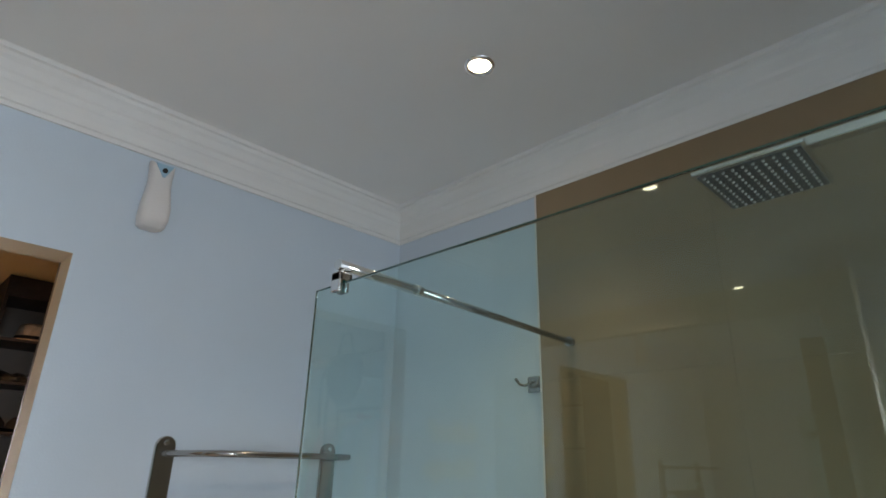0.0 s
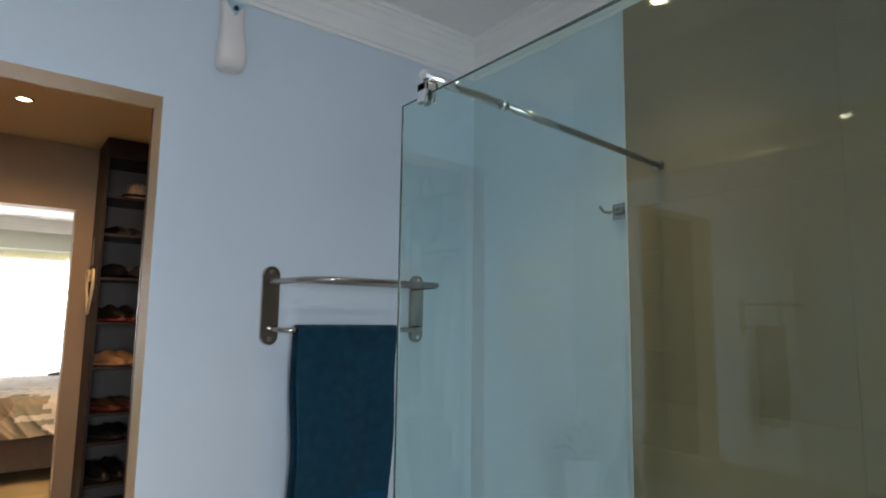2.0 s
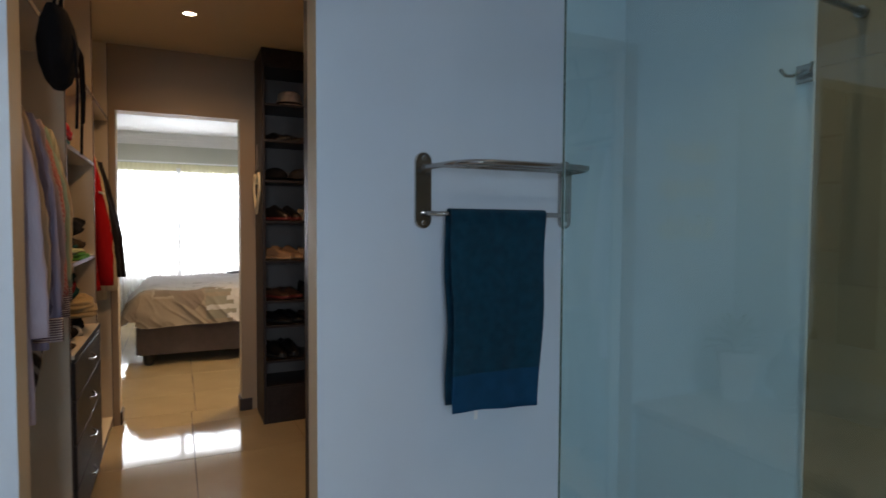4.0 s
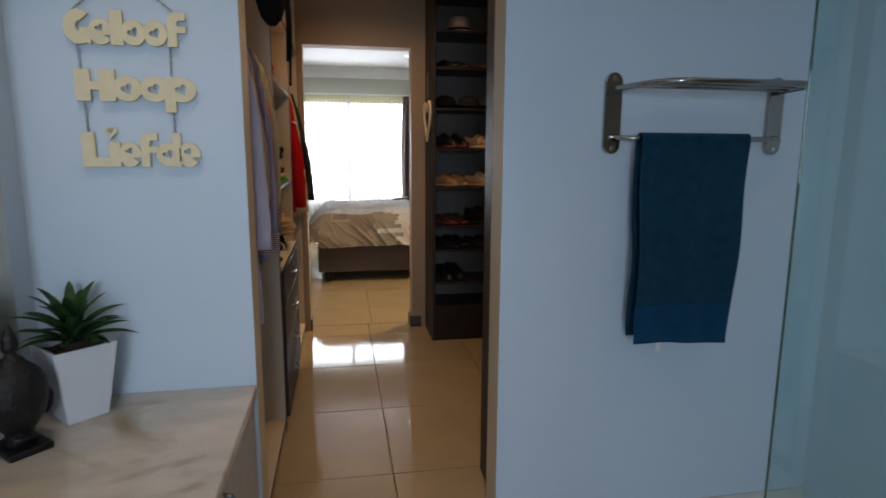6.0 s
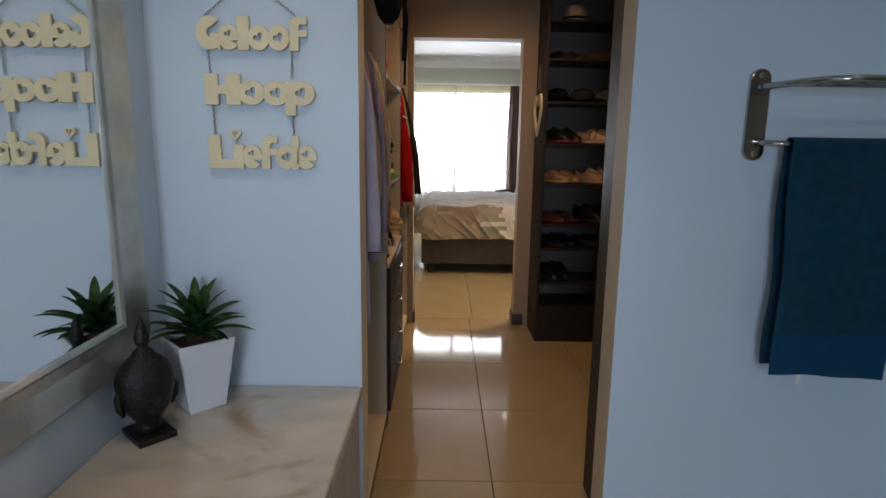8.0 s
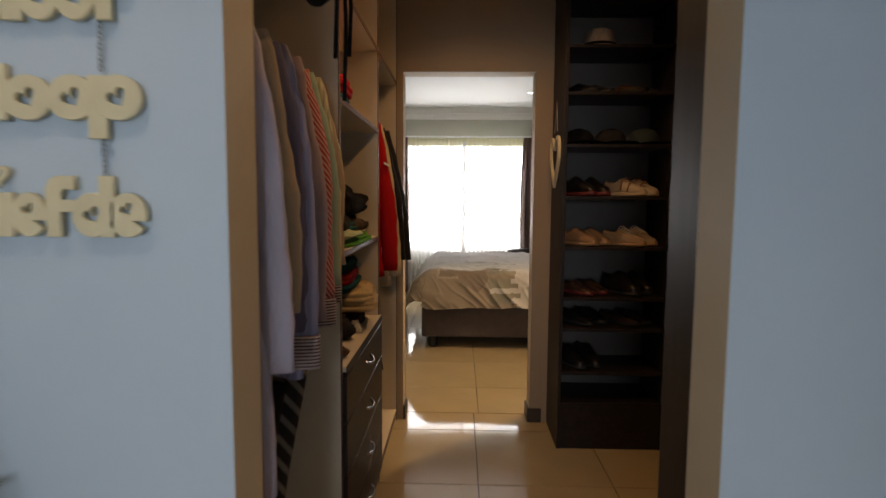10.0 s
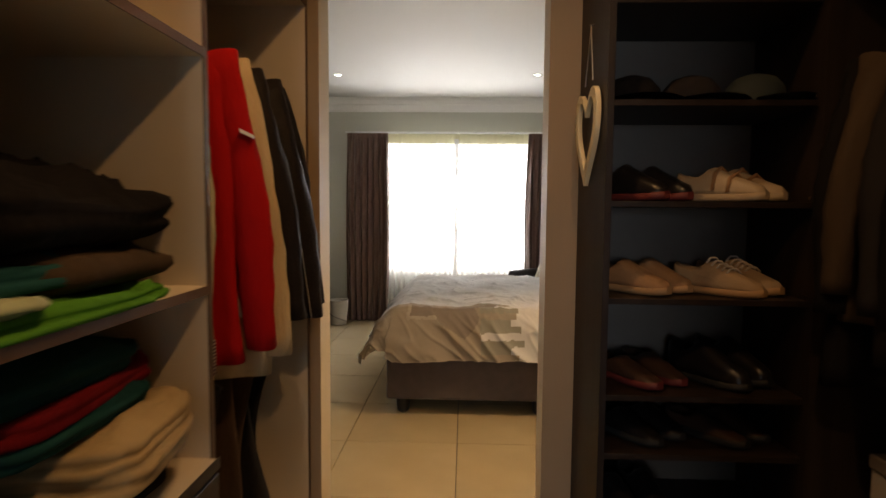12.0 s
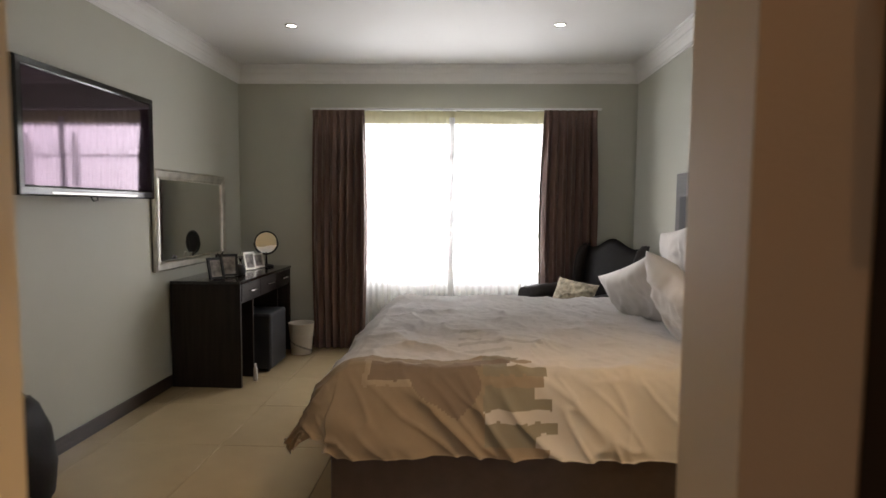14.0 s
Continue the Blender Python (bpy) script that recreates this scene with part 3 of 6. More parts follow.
def shower_head():
    t = thing("overhead_shower", "square chrome overhead shower with rubber nozzles on an arm", "shower head")
    x0, x1, y0, y1, z = 1.115, 1.340, 0.615, 0.825, 2.086
    part("plate", one(x0, x1, y0, y1, z, z + 0.020, 0.004), "chrome", t)
    bm = bmesh.new()
    box(bm, x0 + 0.008, x1 - 0.008, y0 + 0.008, y1 - 0.008, z - 0.003, z - 0.0005, 0.001, 1)
    face = part("spray_face", bm, mat("grey_spray_face", (0.10, 0.10, 0.10), 0.35, 0.6), t, "dark spray face with pale nozzles")
    bm = bmesh.new()
    for i in range(11):
        for k in range(10):
            cx, cy = x0 + 0.02 + i * (x1 - x0 - 0.04) / 10, y0 + 0.02 + k * (y1 - y0 - 0.04) / 9
            bmesh.ops.create_cone(bm, cap_ends=True, segments=6, radius1=0.0022, radius2=0.0034, depth=0.004, matrix=Matrix.Translation((cx, cy, z - 0.005)))
    tagged(part("nozzles", bm, mat("pale_rubber_nozzle", (0.45, 0.45, 0.43), 0.6), face), kind="stuff")
    part("joint", one((x0 + x1) / 2 - 0.02, (x0 + x1) / 2 + 0.02, y1 - 0.15, y1 - 0.05, z + 0.0205, z + 0.04, 0.004), "chrome", t)
    part("arm", one((x0 + x1) / 2 - 0.0135, (x0 + x1) / 2 + 0.0135, -0.30, y1 - 0.07, z + 0.041, z + 0.068, 0.003), "chrome", t, "square chrome arm")
    part("elbow", one((x0 + x1) / 2 - 0.0135, XR - 0.011, -0.33, -0.301, z + 0.041, z + 0.068, 0.003), "chrome", t)


shower_head()


def robe_hook():
    t = thing("robe_hook", "small square chrome double robe hook on the wall", "hook", pose(XR, 1.568, 1.762))
    part("plate", one(-0.010, 0.0, -0.026, 0.026, -0.026, 0.026, 0.003), "steel", t)
    part("stem", one(-0.034, -0.010, -0.009, 0.009, -0.009, 0.009, 0.003), "steel", t)
    for sy in (-1, 1):
        bm = bmesh.new()
        tube(bm, [(-0.030, 0, 0), (-0.036, sy * 0.018, -0.006), (-0.040, sy * 0.034, -0.002), (-0.046, sy * 0.042, 0.010), (-0.048, sy * 0.046, 0.018)], 0.005, 8)
        part("prong", bm, "steel", t)


robe_hook()


def towel_rack():
    t = thing("towel_rack", "polished steel wall towel rack with a shelf and lower rail", "towel rack", pose(0, YA0, 0))
    def plate(cx):
        bm = bmesh.new()
        n = 12
        ring = []
        for k in range(n + 1):
            a = math.pi * k / n
            ring.append((cx + 0.029 * math.cos(a), 1.543 + 0.029 * math.sin(a)))
        for k in range(n + 1):
            a = math.pi + math.pi * k / n
            ring.append((cx + 0.029 * math.cos(a), 1.345 + 0.029 * math.sin(a)))
        loft(bm, [[(x, -0.001, z) for x, z in ring], [(x, -0.014, z) for x, z in ring], [(cx + (x - cx) * 0.9, -0.017, 1.444 + (z - 1.444) * 0.985) for x, z in ring]], smooth=False)
        p = part("wall_plate", bm, "steel", t, "rounded upright wall plate")
        for z in (1.552, 1.336):
            bm = bmesh.new()
            cyl(bm, (cx, -0.017, z), (cx, -0.020, z), 0.009, 14, 0.007)
            part("screw", bm, "chrome", p)
    plate(0.693)
    plate(1.278)
    for k, d in enumerate((0.08, 0.15, 0.225)):
        bm = bmesh.new()
        c = 0.04 if k == 2 else 0.0
        pts = [(0.693, -0.016, 1.522), (0.70, -0.03, 1.522)]
        if k == 2:
            pts += [(0.715, -0.06, 1.523), (0.74, -0.16, 1.524), (0.78, -0.205, 1.525), (0.83, -d, 1.525), (1.18, -d, 1.525), (1.225, -0.205, 1.525), (1.255, -0.16, 1.524), (1.262, -0.06, 1.523), (1.27, -0.03, 1.522), (1.278, -0.016, 1.522)]
        else:
            pts = [(0.722 + 0.03 * k, -d, 1.523), (0.9, -d, 1.523), (1.10, -d, 1.523), (1.252 - 0.03 * k, -d, 1.523)]
        tube(bm, pts, 0.0095 if k == 2 else 0.006, 12)
        part("shelf_rail", bm, "steel", t)
    bm = bmesh.new()
    tube(bm, [(0.693, -0.016, 1.372), (0.70, -0.045, 1.368), (0.72, -0.072, 1.366), (0.76, -0.08, 1.366), (1.21, -0.08, 1.366), (1.25, -0.072, 1.366), (1.272, -0.045, 1.368), (1.278, -0.016, 1.372)], 0.0085, 12)
    part("lower_rail", bm, "steel", t)


towel_rack()


def towel():
    t = thing("towel", "petrol blue terry towel folded over the lower rail", "towel", pose(0, YA0 - 0.08, 0))
    prof = []
    for k in range(26):
        prof.append((0.021 + 0.004 * math.sin(k * 0.5), 0.715 + (1.355 - 0.715) * k / 25))
    for k in range(1, 9):
        a = math.pi * k / 9
        prof.append((0.020 * math.cos(a), 1.366 + 0.018 * math.sin(a)))
    for k in range(31):
        v = k / 30
        prof.append((-0.021 - 0.010 * math.sin(v * 2.2), 1.355 - (1.355 - 0.70) * v))
    n = 40
    rows = []
    for i, (y, z) in enumerate(prof):
        row = []
        down = max(0.0, (1.366 - z) / 0.66)
        xl, xr = 0.752 + 0.004 * down, 1.128 - 0.034 * down
        for j in range(n + 1):
            u = j / n
            w = 0.006 * down * math.sin(5 * u + 2 + z * 3) + 0.004 * down * math.sin(13 * u + z * 5)
            hem = 0.008 * math.sin(4 * u + 1) * (i == len(prof) - 1 or i == 0)
            row.append((xl + (xr - xl) * u + 0.004 * math.sin(z * 14), y + w, z + hem))
        rows.append(row)
    bm = bmesh.new()
    loft(bm, rows, cap=False, closed=False)
    bmesh.ops.solidify(bm, geom=bm.faces[:], thickness=0.007)
    for f in bm.faces:
        c = f.calc_center_median()
        f.smooth = True
        f.material_index = 1 if c.y < 0 and 0.70 < c.z < 0.825 else 0
    part("cloth", bm, ["towel", "towelband"], t)
    part("care_label", one(0.84, 0.853, -0.03, -0.029, 0.676, 0.706, 0), "frame", t, "small white care label")


towel()


def freshener():
    t = thing("air_freshener", "white wall-mounted automatic air freshener with a blue inset", "air freshener", pose(0.514, YA0, 2.184, 0, 0, 0))
    prof = [(0.0, 0.030, 0.022), (0.006, 0.042, 0.034), (0.03, 0.046, 0.040), (0.07, 0.046, 0.041), (0.11, 0.041, 0.038), (0.15, 0.036, 0.034), (0.19, 0.036, 0.032), (0.215, 0.039, 0.030), (0.228, 0.041, 0.026)]
    prof = [(z * 0.92, a * 0.95, b) for z, a, b in prof]
    bm = bmesh.new()
    rings = []
    for z, hw, d in prof:
        ring = []
        for k in range(28):
            a = 2 * math.pi * k / 28
            c, s = math.cos(a), math.sin(a)
            ring.append((hw * math.copysign(abs(c) ** 0.7, c), -d - 0.001 + d * math.copysign(abs(s) ** 0.6, s), z + (0.018 * max(0.0, abs(c) - 0.2) * (z > 0.2))))
        rings.append(ring)
    loft(bm, rings)
    part("case", bm, "plastic", t)
    bm = bmesh.new()
    loft(bm, [[(-0.028, -0.060, 0.215), (0.028, -0.060, 0.215), (0.004, -0.070, 0.168), (-0.004, -0.070, 0.168)], [(-0.028, -0.056, 0.215), (0.028, -0.056, 0.215), (0.004, -0.060, 0.168), (-0.004, -0.060, 0.168)]], smooth=False)
    part("inset", bm, "bluegel", t, "pale blue inset panel")
    bm = bmesh.new()
    cyl(bm, (0, -0.060, 0.190), (0, -0.072, 0.190), 0.008, 16)
    part("spray_hole", bm, "black", t)


freshener()


def outline_mesh(splines, depth, bevel=0.0012):
    """A flat board cut to outlines (2D splines, holes inside), upright in x-z, front towards -y."""
    cu = bpy.data.curves.new("outline", "CURVE")
    cu.dimensions, cu.fill_mode, cu.extrude, cu.bevel_depth, cu.bevel_resolution = "2D", "BOTH", depth / 2, bevel, 1
    for pts in splines:
        sp = cu.splines.new("POLY")
        sp.points.add(len(pts) - 1)
        for q, (x, z) in zip(sp.points, pts):
            q.co = (x, z, 0, 1)
        sp.use_cyclic_u = True
    ob = new("outline", cu)
    me = bpy.data.meshes.new_from_object(ob.evaluated_get(bpy.context.evaluated_depsgraph_get()))
    bpy.data.objects.remove(ob)
    bpy.data.curves.remove(cu)
    me.transform(Matrix.Rotation(radians(90), 4, "X"))
    bm = bmesh.new()
    bm.from_mesh(me)
    bpy.data.meshes.remove(me)
    return bm


def heart(cx, cz, s, n=26, turn=0.0):
    out = []
    for k in range(n):
        a = 2 * math.pi * k / n
        x, z = 16 * math.sin(a) ** 3 / 17, (13 * math.cos(a) - 5 * math.cos(2 * a) - 2 * math.cos(3 * a) - math.cos(4 * a)) / 17
        out.append((cx + s * (x * math.cos(turn) - z * math.sin(turn)), cz + s * (x * math.sin(turn) + z * math.cos(turn))))
    return out


def disc(cx, cz, rx, rz, a0=0.0, a1=360.0, n=30):
    return [(cx + rx * math.cos(radians(a0 + (a1 - a0) * k / n)), cz + rz * math.sin(radians(a0 + (a1 - a0) * k / n))) for k in range(n + (a1 - a0 < 359))]


def rect(x0, x1, z0, z1):
    return [(x0, z0), (x1, z0), (x1, z1), (x0, z1)]


def glyph(ch, x, w, h, cap):
    """Outlines of one fat letter: a list of boards, each an outline with its holes. Base line z=0."""
    r, c = h / 2, x + w / 2
    hs = min(w, h) * 0.27
    o = [disc(c, r, w / 2, r), heart(c, r, hs, turn=0.5)]
    e = [disc(c, r, w / 2, r, -14, 322) + [(c + 0.05 * w, r * 0.78)], heart(c - 0.02 * w, r * 1.28, hs * 0.78, turn=0.5)]
    if ch == "o":
        return [o]
    if ch == "e":
        return [e]
    if ch == "p":
        return [o, [rect(x - 0.08 * w, x + 0.28 * w, -0.42 * h, h * 0.98)]]
    if ch == "d":
        return [o, [rect(x + 0.72 * w, x + 1.06 * w, 0.0, cap)]]
    if ch == "l":
        return [[rect(x, x + w, 0, cap)]]
    if ch == "i":
        return [[rect(x, x + w, 0, h)]]
    if ch == "L":
        return [[[(x, 0), (x + w, 0), (x + w, 0.26 * cap), (x + 0.42 * w, 0.26 * cap), (x + 0.42 * w, cap), (x, cap)]]]
    if ch == "H":
        return [[[(x, 0), (x + 0.36 * w, 0), (x + 0.36 * w, 0.36 * cap), (x + 0.60 * w, 0.36 * cap), (x + 0.60 * w, 0), (x + w, 0), (x + w, cap), (x + 0.60 * w, cap), (x + 0.60 * w, 0.62 * cap), (x + 0.36 * w, 0.62 * cap), (x + 0.36 * w, cap), (x, cap)]]]
    if ch == "f":
        return [[[(x + 0.12 * w, 0), (x + 0.55 * w, 0), (x + 0.55 * w, 0.42 * cap), (x + w, 0.42 * cap), (x + w, 0.60 * cap), (x + 0.55 * w, 0.60 * cap), (x + 0.58 * w, 0.74 * cap), (x + 0.68 * w, 0.80 * cap), (x + w, 0.79 * cap), (x + w, cap), (x + 0.5 * w, cap), (x + 0.25 * w, 0.94 * cap), (x + 0.12 * w, 0.80 * cap)]]]
    g = disc(x + 0.56 * w, cap / 2, 0.56 * w, cap / 2, 50, 300, 26)
    return [[g + [(x + w * 0.98, 0.0), (x + w * 0.98, 0.48 * cap), (x + 0.62 * w, 0.48 * cap), (x + 0.62 * w, 0.36 * cap), (x + 0.48 * w, 0.40 * cap), (x + 0.42 * w, 0.52 * cap), (x + 0.50 * w, 0.66 * cap), (x + 0.64 * w, 0.70 * cap)]]]


def thing_part(name, parent):
    ob = new(name)
    ob.parent = parent
    return ob


def word_sign():
    t = thing("hanging_word_sign", "cream wooden sign of three hanging cut-out words on chains", "wall sign", pose(0, YA0, 0))
    y = -0.013
    rows = (("Geloof", -0.884, 1.607, 0.088, 0.066, [(0.052, "G"), (0.046, "e"), (0.024, "l"), (0.047, "o"), (0.047, "o"), (0.042, "f")]),
            ("Hoop", -0.868, 1.459, 0.082, 0.066, [(0.086, "H"), (0.066, "o"), (0.066, "o"), (0.066, "p")]),
            ("Liefde", -0.866, 1.281, 0.092, 0.066, [(0.066, "L"), (0.024, "i"), (0.048, "e"), (0.044, "f"), (0.054, "d"), (0.052, "e")]))
    for word, x, z, cap, h, letters in rows:
        w0 = thing_part("word", t)
        w0["label"] = "cream word " + word
        total = sum(w for w, _ in letters)
        k = 0.302 / total * 1.035
        cx = x
        for i, (w, ch) in enumerate(letters):
            letter = bmesh.new()
            for j, board in enumerate(glyph(ch, cx, w * k * 1.04, h, cap)):
                b = outline_mesh([[(px, pz + z) for px, pz in s] for s in board], 0.008 - 0.0006 * ((i + j) % 3))
                me = bpy.data.meshes.new("glyph")
                b.to_mesh(me)
                b.free()
                letter.from_mesh(me)
                bpy.data.meshes.remove(me)
            part("letter", letter, "signwood", w0, at=pose(0, y, -0.006))
            cx += w * k * 0.965
    b = outline_mesh([heart(-0.790, 1.370, 0.017), heart(-0.790, 1.371, 0.011)], 0.006)
    part("heart_dot", b, "signwood", t, at=pose(0, y, 0))
    def chain(p, q, n):
        bm = bmesh.new()
        p, q = Vector(p), Vector(q)
        d = (q - p) / n
        for k in range(n):
            c = p + d * (k + 0.5)
            u = Vector((1, 0, 0)) if k % 2 else Vector((0, 1, 0))
            dn = d.normalized()
            u = (u - dn * u.dot(dn)).normalized()
            tube(bm, [c + d * 0.62 * math.cos(a) + u * 0.0032 * math.sin(a) for a in (2 * math.pi * i / 8 for i in range(8))], 0.0009, 5, closed=True)
        part("chain", bm, "chain", t)
    ys = -0.012
    chain((-0.862, ys, 1.688), (-0.735, ys, 1.795), 18)
    chain((-0.606, ys, 1.690), (-0.735, ys, 1.795), 18)
    chain((-0.855, ys, 1.606), (-0.852, ys, 1.532), 9)
    chain((-0.622, ys, 1.606), (-0.624, ys, 1.526), 10)
    chain((-0.850, ys, 1.460), (-0.848, ys, 1.364), 11)
    chain((-0.624, ys, 1.432), (-0.624, ys, 1.366), 8)
    bm = bmesh.new()
    cyl(bm, (-0.735, 0.0, 1.797), (-0.735, -0.02, 1.797), 0.003, 8)
    part("nail", bm, "chain", t)


word_sign()


def vanity():
    t = thing("vanity_cabinet", "low grey bathroom vanity cabinet with curved metal handles", "vanity")
    part("body", one(XL + 0.002, -0.468, 0.9, YA0 - 0.003, 0.0, 0.572, 0.003), "vanity", t)
    for y0, y1, hy in ((1.60, 2.285, 1.80), (0.91, 1.59, 1.40)):
        d = part("door", one(-0.467, -0.449, y0, y1, 0.05, 0.562, 0.004), "vanity", t)
        bm = bmesh.new()
        tube(bm, [(-0.450, hy, 0.545), (-0.432, hy, 0.54), (-0.420, hy, 0.51), (-0.417, hy, 0.47), (-0.420, hy, 0.43), (-0.432, hy, 0.40), (-0.450, hy, 0.395)], 0.006, 10)
        part("handle", bm, "steel", d, "bowed steel handle")
    c = thing("vanity_worktop", "polished cream marble vanity worktop", "worktop")
    part("slab", one(XL + 0.002, -0.440, 0.88, YA0 - 0.003, 0.573, 0.603, 0.006, 3), "marble", c)
    b = thing("wash_basin", "white ceramic vessel basin on the vanity", "basin", pose(-0.87, 1.40, 0.6035))
    bm = bmesh.new()
    prof = [(0.001, 0.004), (0.11, 0.0), (0.14, 0.008), (0.19, 0.06), (0.21, 0.115), (0.207, 0.122), (0.198, 0.118), (0.175, 0.065), (0.12, 0.028), (0.001, 0.022)]
    lathe(bm, [(r * 0.72, z * 0.72) for r, z in prof], 40)
    part("bowl", bm, "ceramic", b)


vanity()


def bath_mirror():
    t = thing("wall_mirror", "large mirror in a broad silver frame on the bathroom wall", "mirror", pose(XL, 0, 0))
    y0, y1, z0, z1, w = 0.75, 2.155, 0.765, 2.15, 0.118
    prof = [(0.0, 0.002), (0.0, 0.022), (0.010, 0.030), (0.030, 0.026), (0.075, 0.016), (0.100, 0.016), (0.109, 0.021), (0.118, 0.016), (0.118, 0.006)]
    bm = bmesh.new()
    rings = [[(h, y0 + d, z0 + d), (h, y1 - d, z0 + d), (h, y1 - d, z1 - d), (h, y0 + d, z1 - d)] for d, h in prof]
    loft(bm, rings, cap=False, smooth=False)
    part("frame", bm, "silver", t)
    part("mirror_glass", one(0.002, 0.009, y0 + w - 0.004, y1 - w + 0.004, z0 + w - 0.004, z1 - w + 0.004, 0), "mirror", t)


bath_mirror()


def plant():
    t = thing("potted_plant", "spiky green artificial plant in a tapered white square pot", "plant", pose(-0.885, 2.165, 0.6035, 0, 0, 44))
    def sq(a, z, r=0.006):
        pts = []
        for sx, sy in ((1, 1), (-1, 1), (-1, -1), (1, -1)):
            b = math.atan2(sy, sx)
            for q in (-0.5, 0, 0.5):
                ang = b + q
                pts.append((sx * (a - r) + r * math.cos(ang), sy * (a - r) + r * math.sin(ang), z))
        return pts
    bm = bmesh.new()
    loft(bm, [sq(0.050, 0), sq(0.052, 0.002), sq(0.078, 0.202), sq(0.078, 0.206), sq(0.072, 0.206), sq(0.070, 0.17)], smooth=False)
    part("pot", bm, "pot", t)
    bm = bmesh.new()
    n = 12
    grid = [[(-0.069 + 0.138 * i / n, -0.069 + 0.138 * j / n, 0.190 + 0.010 * noise.noise((i * 0.6, j * 0.6, 1))) for i in range(n + 1)] for j in range(n + 1)]
    loft(bm, grid, cap=False, closed=False)
    part("soil", bm, "soil", t)
    rng = random.Random(12)
    for k in range(34):
        ring = k // 12
        az = k * 2.399 + rng.uniform(-0.2, 0.2)
        lift = (18, 42, 68)[min(ring, 2)] + rng.uniform(-8, 8)
        ln = (0.140, 0.142, 0.132)[min(ring, 2)] * rng.uniform(0.85, 1.1)
        bm = bmesh.new()
        rows = []
        m = 9
        for i in range(m + 1):
            s = i / m
            el = radians(lift + 14 - 26 * s)
            r = 0.010 + ln * s * math.cos(el)
            z = 0.208 + 0.028 * min(ring, 2) * 0.5 + ln * s * math.sin(el)
            w = 0.0135 * (0.5 + 1.1 * s) * (1 - s) ** 0.75 * 1.75 if s < 1 else 0.0
            w = max(w, 0.0004)
            rows.append([(r, -w, z + 0.35 * w), (r, -w * 0.5, z + 0.05 * w), (r, 0, z - 0.12 * w), (r, w * 0.5, z + 0.05 * w), (r, w, z + 0.35 * w)])
        loft(bm, rows, cap=False, closed=False)
        bmesh.ops.solidify(bm, geom=bm.faces[:], thickness=0.0016)
        part("leaf", bm, "leaf", t, at=pose(0, 0, 0, 0, 0, math.degrees(az)))


plant()


def statue():
    bm = bmesh.new()
    box(bm, -0.052, 0.052, -0.042, 0.042, 0, 0.016, 0.003)
    prof = [(0.030, 0.016), (0.027, 0.03), (0.026, 0.045), (0.036, 0.06), (0.050, 0.085), (0.057, 0.115), (0.060, 0.145), (0.057, 0.168), (0.047, 0.188), (0.032, 0.203),
            (0.024, 0.212), (0.020, 0.220), (0.013, 0.226), (0.010, 0.232), (0.014, 0.240), (0.016, 0.252), (0.012, 0.272), (0.006, 0.292), (0.001, 0.304)]
    n = 36
    rings = []
    for r, z in prof:
        rings.append([((r + 0.0022 * (0.12 < z < 0.225) * math.sin(9 * 2 * math.pi * j / n + z * 260)) * math.cos(2 * math.pi * j / n) * 0.92, r * math.sin(2 * math.pi * j / n) * 1.04, z) for j in range(n)])
    loft(bm, rings)
    for s in (-1, 1):
        tube(bm, [(0.005, s * 0.056, 0.135), (0.006, s * 0.062, 0.115), (0.006, s * 0.060, 0.09), (0.004, s * 0.052, 0.07)], [0.006, 0.009, 0.008, 0.005], 8)
    loft(bm, [[(0.050, -0.008, 0.128), (0.050, 0.008, 0.128), (0.062, 0.010, 0.100), (0.062, -0.010, 0.100)], [(0.040, -0.008, 0.128), (0.040, 0.008, 0.128), (0.040, 0.010, 0.096), (0.040, -0.010, 0.096)]])
    ob = part("statue_head", bm, "buddha", at=pose(-0.945, 1.985, 0.6035, 0, 0, -42) @ Matrix.Diagonal((1.12, 1.12, 1.04, 1)))
    tagged(ob, "black cast head statue with a pointed top on a square foot", "statue")


statue()


def wall_tiles():
    t = thing("wall_tiling", "glossy taupe wall tiles in the shower", "wall tiles", kind="structure")
    part("bed", one(XR - 0.006, XR - 0.001, -1.69, 1.533, 0.0, 2.436, 0), "wallgrout", t)
    zs, ys = [0.0, 0.585, 1.177, 1.768, 2.436], [-1.69, -1.42, -0.24, 0.94, 1.535]
    shared = {}
    for z0, z1 in zip(zs, zs[1:]):
        for y0, y1 in zip(ys, ys[1:]):
            key = (round(y1 - y0, 3), round(z1 - z0, 3))
            if key not in shared:
                bm = box(bmesh.new(), -0.006, 0, 0.0002, y1 - y0 - 0.0002, 0.0002, z1 - z0 - 0.0002, 0.0004, 1)
                me = bpy.data.meshes.new("tile")
                bm.to_mesh(me)
                bm.free()
                me.materials.append(M["walltile"])
                shared[key] = me
            ob = new("tile", shared[key])
            ob.parent = t
            ob.location = (XR - 0.0065, y0, z0)


wall_tiles()
structure("trim_tile_edge", one(XR - 0.014, XR - 0.001, 1.5355, 1.541, 0.0, 2.436, 0), "plastic", "pale tile edge strip", "trim")
structure("baseboard", one(DOOR_A[1] + 0.002, XR, YA0 - 0.009, YA0 - 0.001, 0, 0.05, 0), "bathtile", "low pale tile skirting", "baseboard")


# ---- clothes, shoes and things in the closet ----
def cloth_mat(name, col, var=0.1, bump=0.3, sheen=0.0, rough=0.95):
    return mat(name, col, rough, var=var, scale=9, bump=0.5 + bump, bscale=24, sheen=sheen, spec=0.08, stretch=(1, 1, 0.4))


